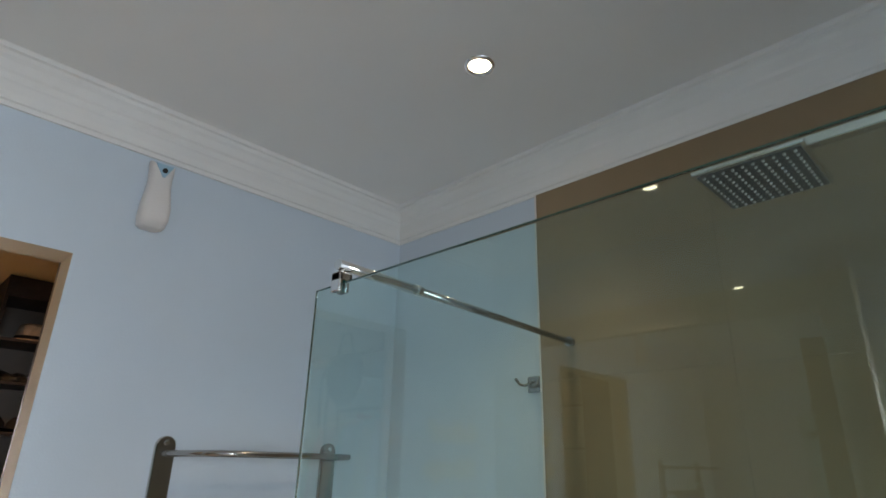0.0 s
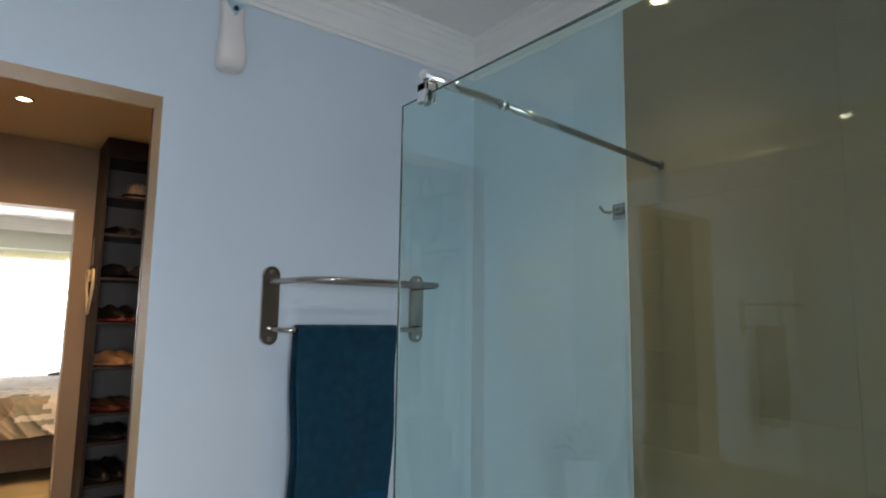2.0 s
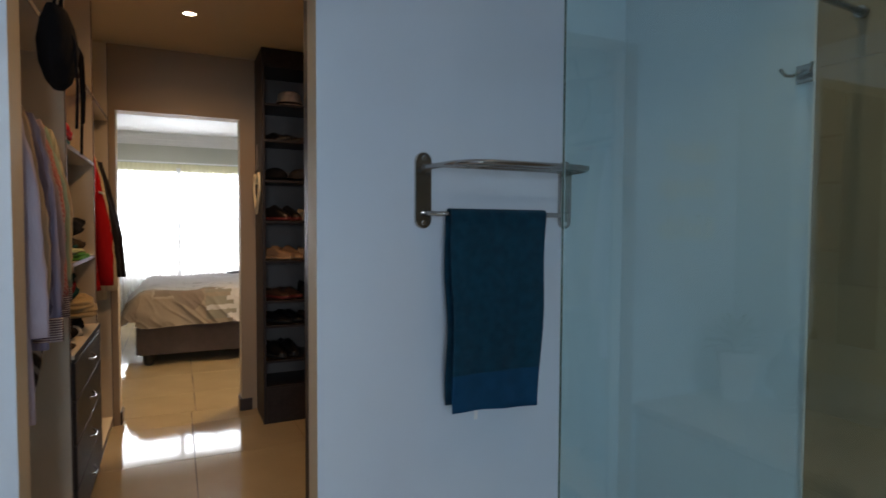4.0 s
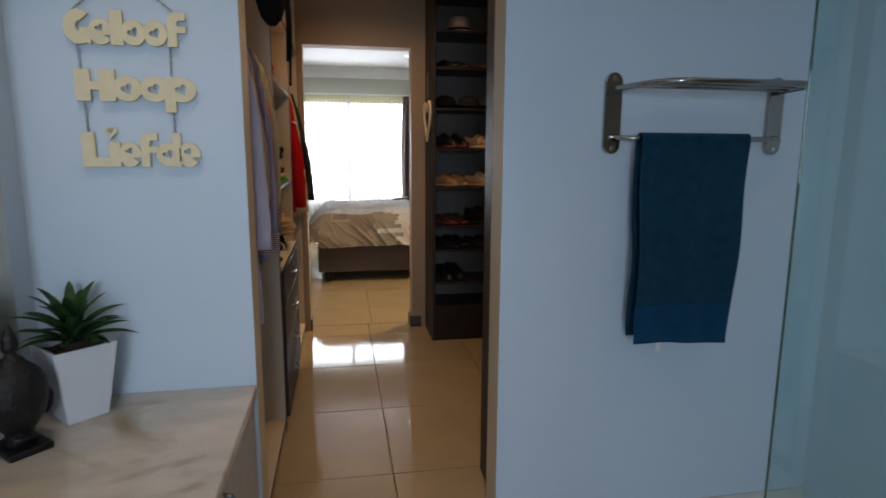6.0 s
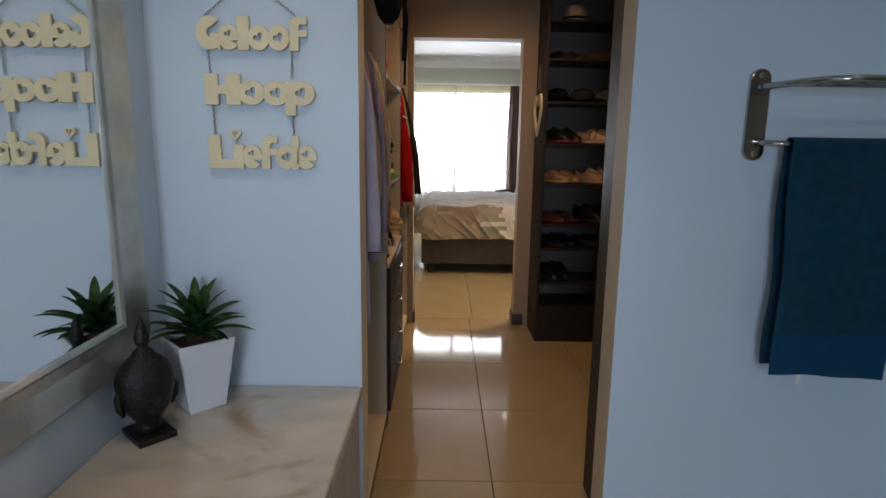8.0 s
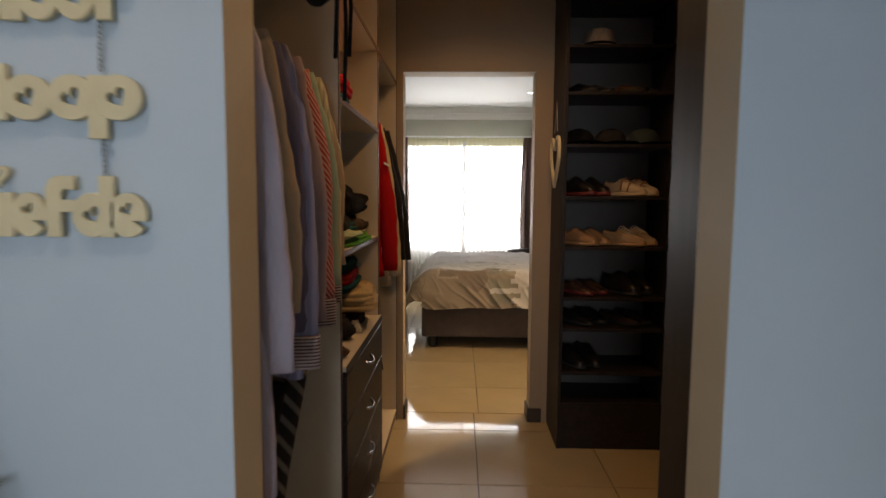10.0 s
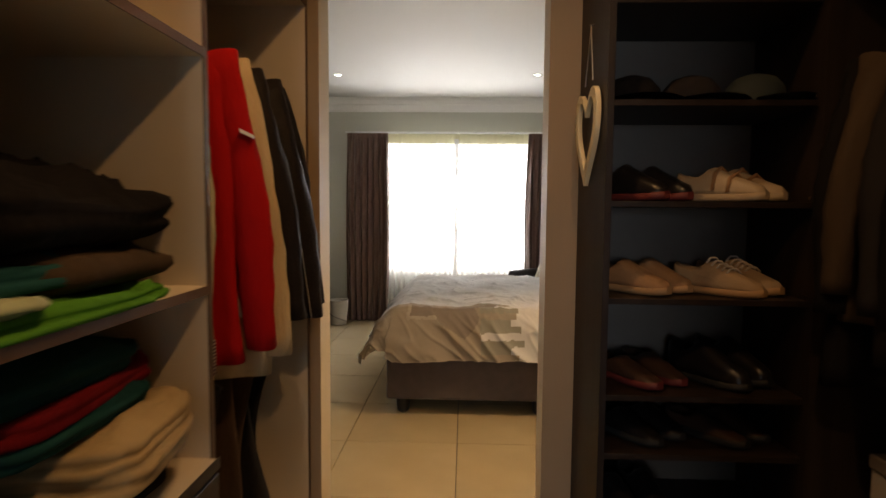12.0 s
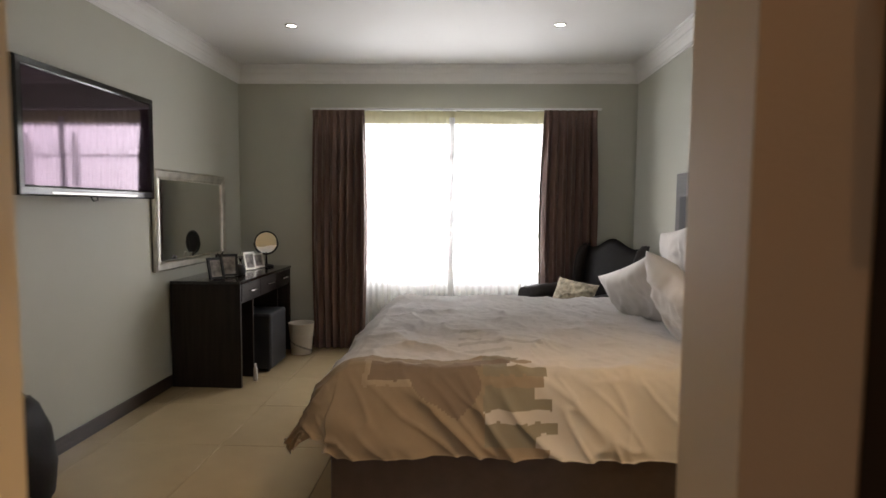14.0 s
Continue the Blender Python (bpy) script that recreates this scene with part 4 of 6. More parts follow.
C = dict(
    blush=cloth_mat("pale_lilac_cotton", (0.50, 0.43, 0.50)),
    beige=cloth_mat("beige_cotton", (0.40, 0.31, 0.22)),
    slate=cloth_mat("slate_cotton", (0.14, 0.13, 0.20)),
    lilac=cloth_mat("lilac_cotton", (0.34, 0.30, 0.40)),
    bluegrey=striped("blue_grey_stripe", (0.23, 0.22, 0.36), (0.29, 0.28, 0.41), 18, "X"),
    teal=cloth_mat("teal_cotton", (0.03, 0.17, 0.20)),
    mauve=cloth_mat("mauve_cotton", (0.33, 0.25, 0.27)),
    redstripe=striped("red_white_stripe", (0.40, 0.045, 0.04), (0.52, 0.36, 0.32), 36, "DIAGONAL", share=0.62),
    sage=cloth_mat("sage_green_cotton", (0.30, 0.40, 0.31)),
    yellowstripe=striped("yellow_cream_stripe", (0.46, 0.40, 0.27), (0.30, 0.29, 0.20), 24, "X", share=0.6),
    cuff=striped("dark_white_cuff_stripe", (0.50, 0.42, 0.38), (0.08, 0.03, 0.05), 40, "Z"),
    black=cloth_mat("black_cloth", (0.010, 0.009, 0.0095)),
    char=cloth_mat("charcoal_cloth", (0.022, 0.02, 0.021)),
    leather=mat("black_leather", (0.014, 0.010, 0.009), 0.62, var=0.2, scale=20, bump=0.25, bscale=120, spec=0.2),
    red=cloth_mat("red_fleece", (0.40, 0.010, 0.012)),
    knit=cloth_mat("oatmeal_knit", (0.60, 0.48, 0.30), bump=0.9),
    brown=cloth_mat("brown_cloth", (0.075, 0.046, 0.030)),
    cocoa=cloth_mat("dark_brown_wool", (0.06, 0.043, 0.03)),
    darkred=cloth_mat("dark_red_cloth", (0.20, 0.012, 0.018)),
    green=cloth_mat("bright_green_cloth", (0.075, 0.24, 0.03)),
    paleg=cloth_mat("pale_green_cloth", (0.40, 0.46, 0.30)),
    khaki=cloth_mat("khaki_cotton", (0.42, 0.32, 0.18)),
    petrol=cloth_mat("petrol_cloth", (0.015, 0.075, 0.080)),
    white=cloth_mat("white_cloth", (0.62, 0.58, 0.52)),
    zebra=striped("black_grey_stripe", (0.014, 0.012, 0.013), (0.20, 0.18, 0.17), 9, "DIAGONAL", share=0.72),
    wire=mat("hanger_plastic", (0.02, 0.02, 0.02), 0.3),
)


def rail(name, x, y0, y1, z):
    bm = bmesh.new()
    cyl(bm, (x, y0 + 0.009, z), (x, y1 - 0.009, z), 0.0115, 16)
    t = thing("clothes_rail", "round metal clothes rail inside the wardrobe", "clothes rail", group="wardrobe rails")
    part("bar", bm, "steel", t)


def garment(label, x, y, z, side, length, w, th, m, sleeve=0.0, cuff=None, seed=0, turn=0.0, name="shirt", collar=None, emblem=False, slant=0.045, piping=False):
    """A garment on a hanger from a rail at (x, y, z); side +1 when the aisle lies towards +x."""
    rng = random.Random(seed)
    t = thing(name, label, "clothes", pose(x, y, z, 0, 0, turn + (180 if side < 0 else 0)), group="hanging clothes")
    p1, p2, p3 = (rng.uniform(0, 6) for _ in range(3))
    prof = [(-0.045, 0.045, 0.45), (-0.058, 0.075, 0.6), (-0.080, 0.14, 0.8), (-0.105, 0.195, 0.9), (-0.135, 0.225, 1.0), (-0.19, 0.232, 1.05), (-0.28, 0.226, 1.0)]
    steps = 12
    for k in range(1, steps + 1):
        v = k / steps
        prof.append((-0.28 - (length - 0.28) * v, 0.226 + 0.022 * math.sin(3 * v + p1), 1.0 + 0.35 * v))
    n = 40
    rings = []
    for z_, hw, tt in prof:
        ring = []
        d = min(1.0, -z_ / length)
        for j in range(n):
            a = 2 * math.pi * j / n
            c, s = math.cos(a), math.sin(a)
            px = hw * w * math.copysign(abs(c) ** 0.8, c)
            py = th * tt * math.copysign(abs(s) ** 0.7, s)
            py += d * (0.35 * th * math.sin(px * 34 + p2 + 2 * d) + 0.25 * th * math.sin(px * 71 + p3))
            ring.append((px + slant * d * max(0.0, c) * 1.0, py, z_ + 0.006 * math.sin(px * 20 + p1) * d))
        rings.append(ring)
    bm = bmesh.new()
    loft(bm, rings)
    part("body", bm, C[m], t)
    if sleeve:
        for sgn in (1, -1):
            bm = bmesh.new()
            rs = []
            sway = rng.uniform(-0.5, 0.5) * th
            for k in range(15):
                v = k / 14
                cx = sgn * w * (0.205 + 0.055 * math.sin(min(1, v * 1.6) * 1.5) - 0.02 * v) + (slant * v if sgn > 0 else 0.0)
                cy = sway * v + 0.25 * th * math.sin(v * 4 + p2)
                cz = -0.115 - sleeve * v
                rx, ry = 0.058 * (1 - 0.38 * v), th * (0.95 - 0.15 * v)
                ring = []
                for j in range(16):
                    a = 2 * math.pi * j / 16
                    wob = 1 + 0.10 * math.sin(3 * a + 9 * v + p1) + 0.05 * math.sin(v * 40 + p3)
                    ring.append((cx + rx * wob * math.cos(a), cy + ry * wob * math.sin(a), cz + 0.02 * math.cos(a) * sgn * (1 - v)))
                rs.append(ring)
            loft(bm, rs)
            sl = part("sleeve", bm, C[m], t)
            if piping and sgn > 0:
                bm = bmesh.new()
                tube(bm, [r[12] for r in rs], 0.0011, 6)
                part("piping", bm, C["white"], sl, "thin pale piping")
            if cuff:
                bm = bmesh.new()
                c0 = rs[-1]
                mx, my = sum(p[0] for p in c0) / 16, sum(p[1] for p in c0) / 16
                loft(bm, [[(mx + (p[0] - mx) * 1.08, my + (p[1] - my) * 1.08, p[2] + dz) for p in c0] for dz in (0.012, 0.0, -0.035, -0.065)])
                part("cuff", bm, C[cuff], sl, "striped cuff")
    if collar:
        bm = bmesh.new()
        tube(bm, [(0.055 * math.cos(a), 0.8 * th * math.sin(a), -0.045 + 0.012 * math.cos(a)) for a in (2 * math.pi * i / 14 for i in range(14))], 0.013, 8, closed=True)
        part("collar", bm, C[collar], t)
    if emblem:
        bm = bmesh.new()
        loft(bm, [[(0.300, -th * 0.98, -0.296), (0.328, -th * 0.72, -0.306), (0.328, -th * 0.72, -0.299), (0.300, -th * 0.98, -0.287)], [(0.300, -th * 0.5, -0.296), (0.328, -th * 0.3, -0.306), (0.328, -th * 0.3, -0.299), (0.300, -th * 0.5, -0.287)]])
        part("emblem", bm, "frame", t, "small white bar emblem")
    bm = bmesh.new()
    tube(bm, [(0.0, 0, -0.05), (0, 0, -0.012), (0.014, 0, 0.004), (0.014, 0, 0.014), (0.0, 0, 0.0165), (-0.012, 0, 0.012)], 0.002, 6)
    part("hanger", bm, C["wire"], t, "dark hanger hook")
    return t


def trousers(label, x, y, z, side, length, w, th, m, seed=0):
    rng = random.Random(seed)
    t = thing("trousers", label, "clothes", pose(x, y, z, 0, 0, 180 if side < 0 else 0), group="hanging clothes")
    p1, p2 = rng.uniform(0, 6), rng.uniform(0, 6)
    n = 28
    rings = []
    for k in range(14):
        v = k / 13
        hw = w * (0.9 + 0.14 * math.sin(2.5 * v + p1))
        ring = []
        for j in range(n):
            a = 2 * math.pi * j / n
            c, s = math.cos(a), math.sin(a)
            px = hw * math.copysign(abs(c) ** 0.8, c) + 0.015 * math.sin(4 * v + p2)
            py = th * (0.7 + 0.5 * v) * math.copysign(abs(s) ** 0.7, s) + 0.4 * th * v * math.sin(px * 60 + p1)
            ring.append((px, py, -0.10 - (length - 0.10) * v + 0.02 * v * math.sin(px * 25 + p2)))
        rings.append(ring)
    bm = bmesh.new()
    loft(bm, rings)
    part("cloth", bm, C[m], t)
    bm = bmesh.new()
    tube(bm, [(-w, 0, -0.10), (-w * 0.9, 0, -0.085), (0, 0, -0.05), (w * 0.9, 0, -0.085), (w, 0, -0.10)], 0.004, 6)
    tube(bm, [(0.0, 0, -0.05), (0, 0, -0.012), (0.014, 0, 0.004), (0.014, 0, 0.014), (0.0, 0, 0.0165), (-0.012, 0, 0.012)], 0.002, 6)
    part("hanger", bm, C["wire"], t)


def folded(label, x, y, z, wx, wy, h, m, seed=0, turn=0.0, name="folded_garment"):
    """A folded garment: cloth layers with soft rolled edges, slipped against one another, creased on top."""
    rng = random.Random(seed)
    off = rng.uniform(0, 50)
    n = 64
    layers = max(2, round(h / 0.019))
    rows = []
    for k in range(layers):
        sx, sy = rng.uniform(0.93, 1.02), rng.uniform(0.93, 1.02)
        dx, dy, tw = rng.uniform(-0.010, 0.010), rng.uniform(-0.012, 0.012), rng.uniform(-0.05, 0.05)
        for q, inset in ((0.0, 0.982), (0.3, 0.998), (0.6, 1.0), (0.92, 0.985)):
            ring = []
            for j in range(n):
                a = 2 * math.pi * (j + 0.5) / n
                c, s_ = math.cos(a + tw), math.sin(a + tw)
                px = wx / 2 * sx * inset * math.copysign(abs(c) ** 0.30, c) + dx
                py = wy / 2 * sy * inset * math.copysign(abs(s_) ** 0.30, s_) + dy
                px *= 1 + 0.07 * noise.noise((px * 6 + off, py * 6, k * 0.35))
                py *= 1 + 0.07 * noise.noise((px * 6, py * 6 + off, k * 0.35 + 9))
                px += 0.006 * noise.noise((px * 30 + off, py * 30, k))
                py += 0.006 * noise.noise((px * 30, py * 30 + off, k + 5))
                v = (k + q) / layers
                sag = 0.30 * h * v * (abs(c) ** 6 * abs(s_) ** 0.5 + 0.4 * abs(s_) ** 6) * (0.6 + 0.6 * noise.noise((c * 2 + off, s_ * 2, 4)))
                pz = h * v + (0.006 * noise.noise((px * 14 + off, py * 14, k * 0.6)) if k + q > 0 else 0.0) - sag
                ring.append((px, py, max(0.0, pz)))
            rows.append(ring)
    top = rows[-1]
    cz = h * 0.97
    for q in (0.96, 0.91, 0.85, 0.78, 0.71, 0.64, 0.57, 0.5, 0.43, 0.36, 0.29, 0.22, 0.15, 0.07):
        ring = []
        for p in top:
            px, py = p[0] * q, p[1] * q
            ridge = (1 - abs(noise.noise((px * 9 + off + py * 5, py * 7 - px * 4, 9)))) ** 9
            lump = noise.noise((px * 8 + off, py * 8, 7))
            ring.append((px, py, p[2] * q * q + cz * (1 - q * q) + 0.016 * ridge + 0.010 * lump + 0.004 * (1 - q)))
        rows.append(ring)
    bm = bmesh.new()
    loft(bm, rows)
    ob = part(name, bm, C[m], at=pose(x, y, z, 0, 0, turn))
    return tagged(ob, label, "clothes", group="folded clothes")


def bundle(label, x, y, z, wx, wy, h, m, seed=0, turn=0.0, name="folded_garment"):
    """A bundled or padded garment: rounded, slumped."""
    rng = random.Random(seed)
    off = rng.uniform(0, 50)
    n, rows = 72, []
    layers = max(1, int(h / 0.048))
    m_ = layers * 5
    for k in range(m_ + 1):
        v = k / m_
        edge = 0.955 + 0.045 * abs(math.sin(math.pi * v * layers + 0.6 * noise.noise((v * 3, off, 1))))
        round_ = 1 - abs(2 * v - 1) ** 3 * 0.22
        ring = []
        for j in range(n):
            a = 2 * math.pi * j / n
            c, s = math.cos(a), math.sin(a)
            px = wx / 2 * edge * round_ * math.copysign(abs(c) ** 0.42, c)
            py = wy / 2 * edge * round_ * math.copysign(abs(s) ** 0.42, s)
            d = noise.noise((px * 7 + off, py * 7, v * 2))
            pz = h * v * (1 + 0.28 * noise.noise((px * 4 + off, py * 4, 3)) - 0.35 * (abs(c) ** 8 + abs(s) ** 8) * v * 0.4)
            d2 = noise.noise((px * 17 + off, py * 17, v * 5)) + 0.4 * noise.noise((px * 34 + off, py * 34, v * 9))
            ring.append((px * (1 + 0.12 * d + 0.05 * d2), py * (1 + 0.12 * d + 0.05 * d2), max(0.0, pz + (0.25 * min(h, 0.06) * d2 * v if v < 0.99 else 0.0))))
        rows.append(ring)
    top = rows[-1]
    cx, cy, cz = 0, 0, sum(p[2] for p in top) / n
    for q in (0.95, 0.9, 0.84, 0.78, 0.71, 0.64, 0.57, 0.5, 0.43, 0.36, 0.29, 0.22, 0.15, 0.07):
        rows.append([(p[0] * q, p[1] * q, (p[2] * q + cz * (1 - q)) + min(h, 0.09) * (0.12 * (1 - q * q) + 0.30 * noise.noise((p[0] * q * 9 + off, p[1] * q * 9, 7)) + 0.16 * noise.noise((p[0] * q * 22 + off, p[1] * q * 22, 2)) + 0.30 * (1 - abs(noise.noise((p[0] * q * 8 + off, p[1] * q * 13 + p[0] * 5, 9)))) ** 8)) for p in top])
    bm = bmesh.new()
    loft(bm, rows)
    ob = part(name, bm, C[m], at=pose(x, y, z, 0, 0, turn))
    return tagged(ob, label, "clothes", group="folded clothes")


XM = -0.745
rail("r", XM, 2.445, 3.182, 1.775)
shirts = [
    ("long pale lilac cotton shirt on a hanger", 2.52, 1.02, "blush", 0.66, None, None),
    ("beige cotton shirt on a hanger", 2.585, 0.86, "beige", 0.56, None, None),
    ("slate cotton shirt on a hanger", 2.655, 0.80, "slate", 0.62, None, None),
    ("blue grey striped shirt with striped cuffs", 2.72, 0.84, "bluegrey", 0.64, "cuff", None),
    ("teal cotton shirt on a hanger", 2.785, 0.80, "teal", 0.60, None, "teal"),
    ("mauve cotton shirt on a hanger", 2.85, 0.80, "mauve", 0.62, None, None),
    ("red and white striped shirt on a hanger", 2.925, 0.76, "redstripe", 0.60, "cuff", "red"),
    ("sage green shirt on a hanger", 2.99, 0.72, "sage", 0.56, None, None),
    ("cream and yellow striped shirt on a hanger", 3.06, 0.72, "yellowstripe", 0.55, "cuff", None),
    ("oatmeal shirt on a hanger", 3.125, 0.70, "beige", 0.52, None, None),
]
for i, (lab, y, ln, m, sl, cf, col) in enumerate(shirts):
    garment(lab, XM, y, 1.775 - 0.0055, 1, ln, (1.08, 1.05, 1.05, 1.1, 0.95, 1.08, 1.03, 1.05, 1.03, 1.0)[i], 0.027, m, sl, cf, seed=20 + i, turn=(-4, 3, 5, -3, 2, -5, 4, 1, -2, 3)[i], collar=col)
rail("r", XM, 2.445, 3.182, 0.985)
for i, (y, m, ln) in enumerate(((2.53, "lilac", 0.45), (2.62, "black", 0.74), (2.70, "black", 0.78), (2.79, "char", 0.70), (2.88, "zebra", 0.80), (2.98, "zebra", 0.74))):
    trousers({"lilac": "lilac cloth folded over a hanger", "zebra": "black and grey striped dress over a hanger"}.get(m, "black trousers folded over a hanger"), XM, y, 0.985 - 0.0055, 1, ln, 0.235, 0.03, m, seed=60 + i)

rail("r", XM, 4.018, 4.766, 1.80)
far = [
    ("cream striped shirt on a hanger", 4.075, 0.86, "yellowstripe", 0.66, "cuff", None, False, "shirt"),
    ("red fleece jacket with a small white emblem", 4.15, 0.84, "red", 0.70, None, "red", True, "jacket"),
    ("white cotton shirt on a hanger", 4.235, 0.80, "white", 0.62, None, None, False, "shirt"),
    ("oatmeal knitted cardigan on a hanger", 4.27, 0.90, "knit", 0.74, None, None, False, "cardigan"),
    ("black leather jacket on a hanger", 4.37, 0.76, "leather", 0.66, None, "leather", False, "jacket"),
    ("black leather jacket on a hanger", 4.475, 0.80, "leather", 0.68, None, "leather", False, "jacket"),
    ("charcoal jacket on a hanger", 4.62, 0.76, "char", 0.66, None, None, False, "jacket"),
]
for i, (lab, y, ln, m, sl, cf, col, em, nm) in enumerate(far):
    garment(lab, XM, y, 1.80 - 0.0055, 1, ln, (0.86, 1.10, 0.9, 1.06, 1.06, 1.1, 1.0)[i], (0.026, 0.052, 0.028, 0.036, 0.052, 0.056, 0.045)[i], m, sl, cf, seed=40 + i, turn=(3, 14, 2, 10, 10, 14, 6)[i], collar=col, emblem=em, name=nm, slant=(0.03, 0.075, 0.05, 0.085, 0.10, 0.11, 0.10)[i], piping=i == 5)
rail("r", XM, 4.018, 4.766, 0.985)
for i, (y, m, ln) in enumerate(((4.12, "petrol", 0.40), (4.22, "char", 0.52), (4.32, "brown", 0.56), (4.42, "brown", 0.50), (4.52, "char", 0.6), (4.62, "black", 0.55))):
    trousers("dark trousers folded over a hanger", XM, y, 0.985 - 0.0055, 1, ln, 0.23, 0.03, m, seed=70 + i)

# folded clothes on the shelves
XS = -0.70
folded("teal folded top on the shelf", XS + 0.03, 3.42, 1.646, 0.42, 0.30, 0.05, "petrol", 1)
folded("red folded fleece on the shelf", XS + 0.06, 3.48, 1.698, 0.34, 0.22, 0.065, "red", 2)
folded("bright green folded cloth on the shelf", XS + 0.05, 3.62, 1.166, 0.42, 0.62, 0.022, "green", 3)
folded("pale green folded cloth on the shelf", XS + 0.06, 3.47, 1.190, 0.38, 0.25, 0.022, "paleg", 4)
bundle("charcoal rolled garment on the shelf", XS + 0.09, 3.32, 1.214, 0.32, 0.20, 0.085, "char", 5)
folded("petrol folded top on the shelf", XS + 0.03, 3.56, 1.214, 0.36, 0.24, 0.035, "petrol", 55)
bundle("dark brown folded jacket on the shelf", XS + 0.03, 3.77, 1.190, 0.40, 0.42, 0.070, "cocoa", 6)
bundle("black padded jacket folded on the shelf", XS + 0.02, 3.70, 1.262, 0.42, 0.56, 0.105, "black", 7)
folded("dark folded clothes on the drawer unit", XS, 3.80, 0.801, 0.40, 0.36, 0.08, "char", 8)
folded("khaki folded trousers on the drawer unit", XS + 0.09, 3.80, 0.885, 0.36, 0.34, 0.075, "khaki", 9, 8)
folded("teal folded top on the pile", XS + 0.0, 3.74, 0.965, 0.40, 0.40, 0.035, "petrol", 10)
folded("dark red folded top on the pile", XS + 0.0, 3.74, 1.002, 0.40, 0.42, 0.035, "darkred", 11, 4)
folded("petrol folded top on the pile", XS + 0.0, 3.72, 1.040, 0.38, 0.38, 0.045, "petrol", 12, -3)
bundle("black crumpled garment on the drawer unit", XS + 0.0, 3.42, 0.801, 0.36, 0.34, 0.12, "black", 13)
bundle("charcoal crumpled garment on the drawer unit", XS + 0.12, 3.56, 0.801, 0.20, 0.16, 0.06, "char", 14, 20)
folded("dark red cloth on the drawer unit", XS + 0.10, 3.44, 0.925, 0.10, 0.09, 0.03, "red", 15)
bundle("brown crumpled belt and cloth on the drawer unit", XS + 0.17, 3.30, 0.801, 0.16, 0.12, 0.03, "brown", 16, 30)
folded("white folded cloth on the drawer unit", XS + 0.16, 3.68, 0.801, 0.14, 0.12, 0.035, "white", 17, 15)
folded("pale cloth lying in the wardrobe", XS + 0.1, 4.3, 0.071, 0.24, 0.3, 0.03, "brown", 18, 10)


def hanging_bag():
    t = thing("handbag", "black fabric bag hanging by its straps", "bag", pose(LX + 0.115, 2.66, 1.88))
    bm = bmesh.new()
    rings = []
    for z, a, b in ((0.10, 0.10, 0.03), (0.06, 0.115, 0.045), (0.0, 0.12, 0.055), (-0.06, 0.105, 0.05), (-0.11, 0.06, 0.035), (-0.135, 0.02, 0.015)):
        rings.append([(b * math.sin(q) - 0.055, a * math.cos(q) * (1 + 0.05 * math.sin(5 * q + z * 30)), z) for q in (2 * math.pi * i / 24 for i in range(24))])
    loft(bm, rings)
    part("pouch", bm, C["black"], t)
    for k, (dy, l) in enumerate(((-0.06, 0.26), (0.03, 0.33), (0.09, 0.22))):
        bm = bmesh.new()
        tube(bm, [(-0.03, dy, 0.06), (-0.004, dy + 0.01, 0.0), (0.0, dy + 0.015, -l * 0.5), (-0.003, dy + 0.005, -l)], 0.005, 6)
        part("strap", bm, C["black"], t)
    bm = bmesh.new()
    tube(bm, [(-0.055, -0.06, 0.10), (-0.05, -0.03, 0.20), (-0.05, 0.03, 0.20), (-0.055, 0.06, 0.10)], 0.006, 8)
    part("handle", bm, C["black"], t)


hanging_bag()


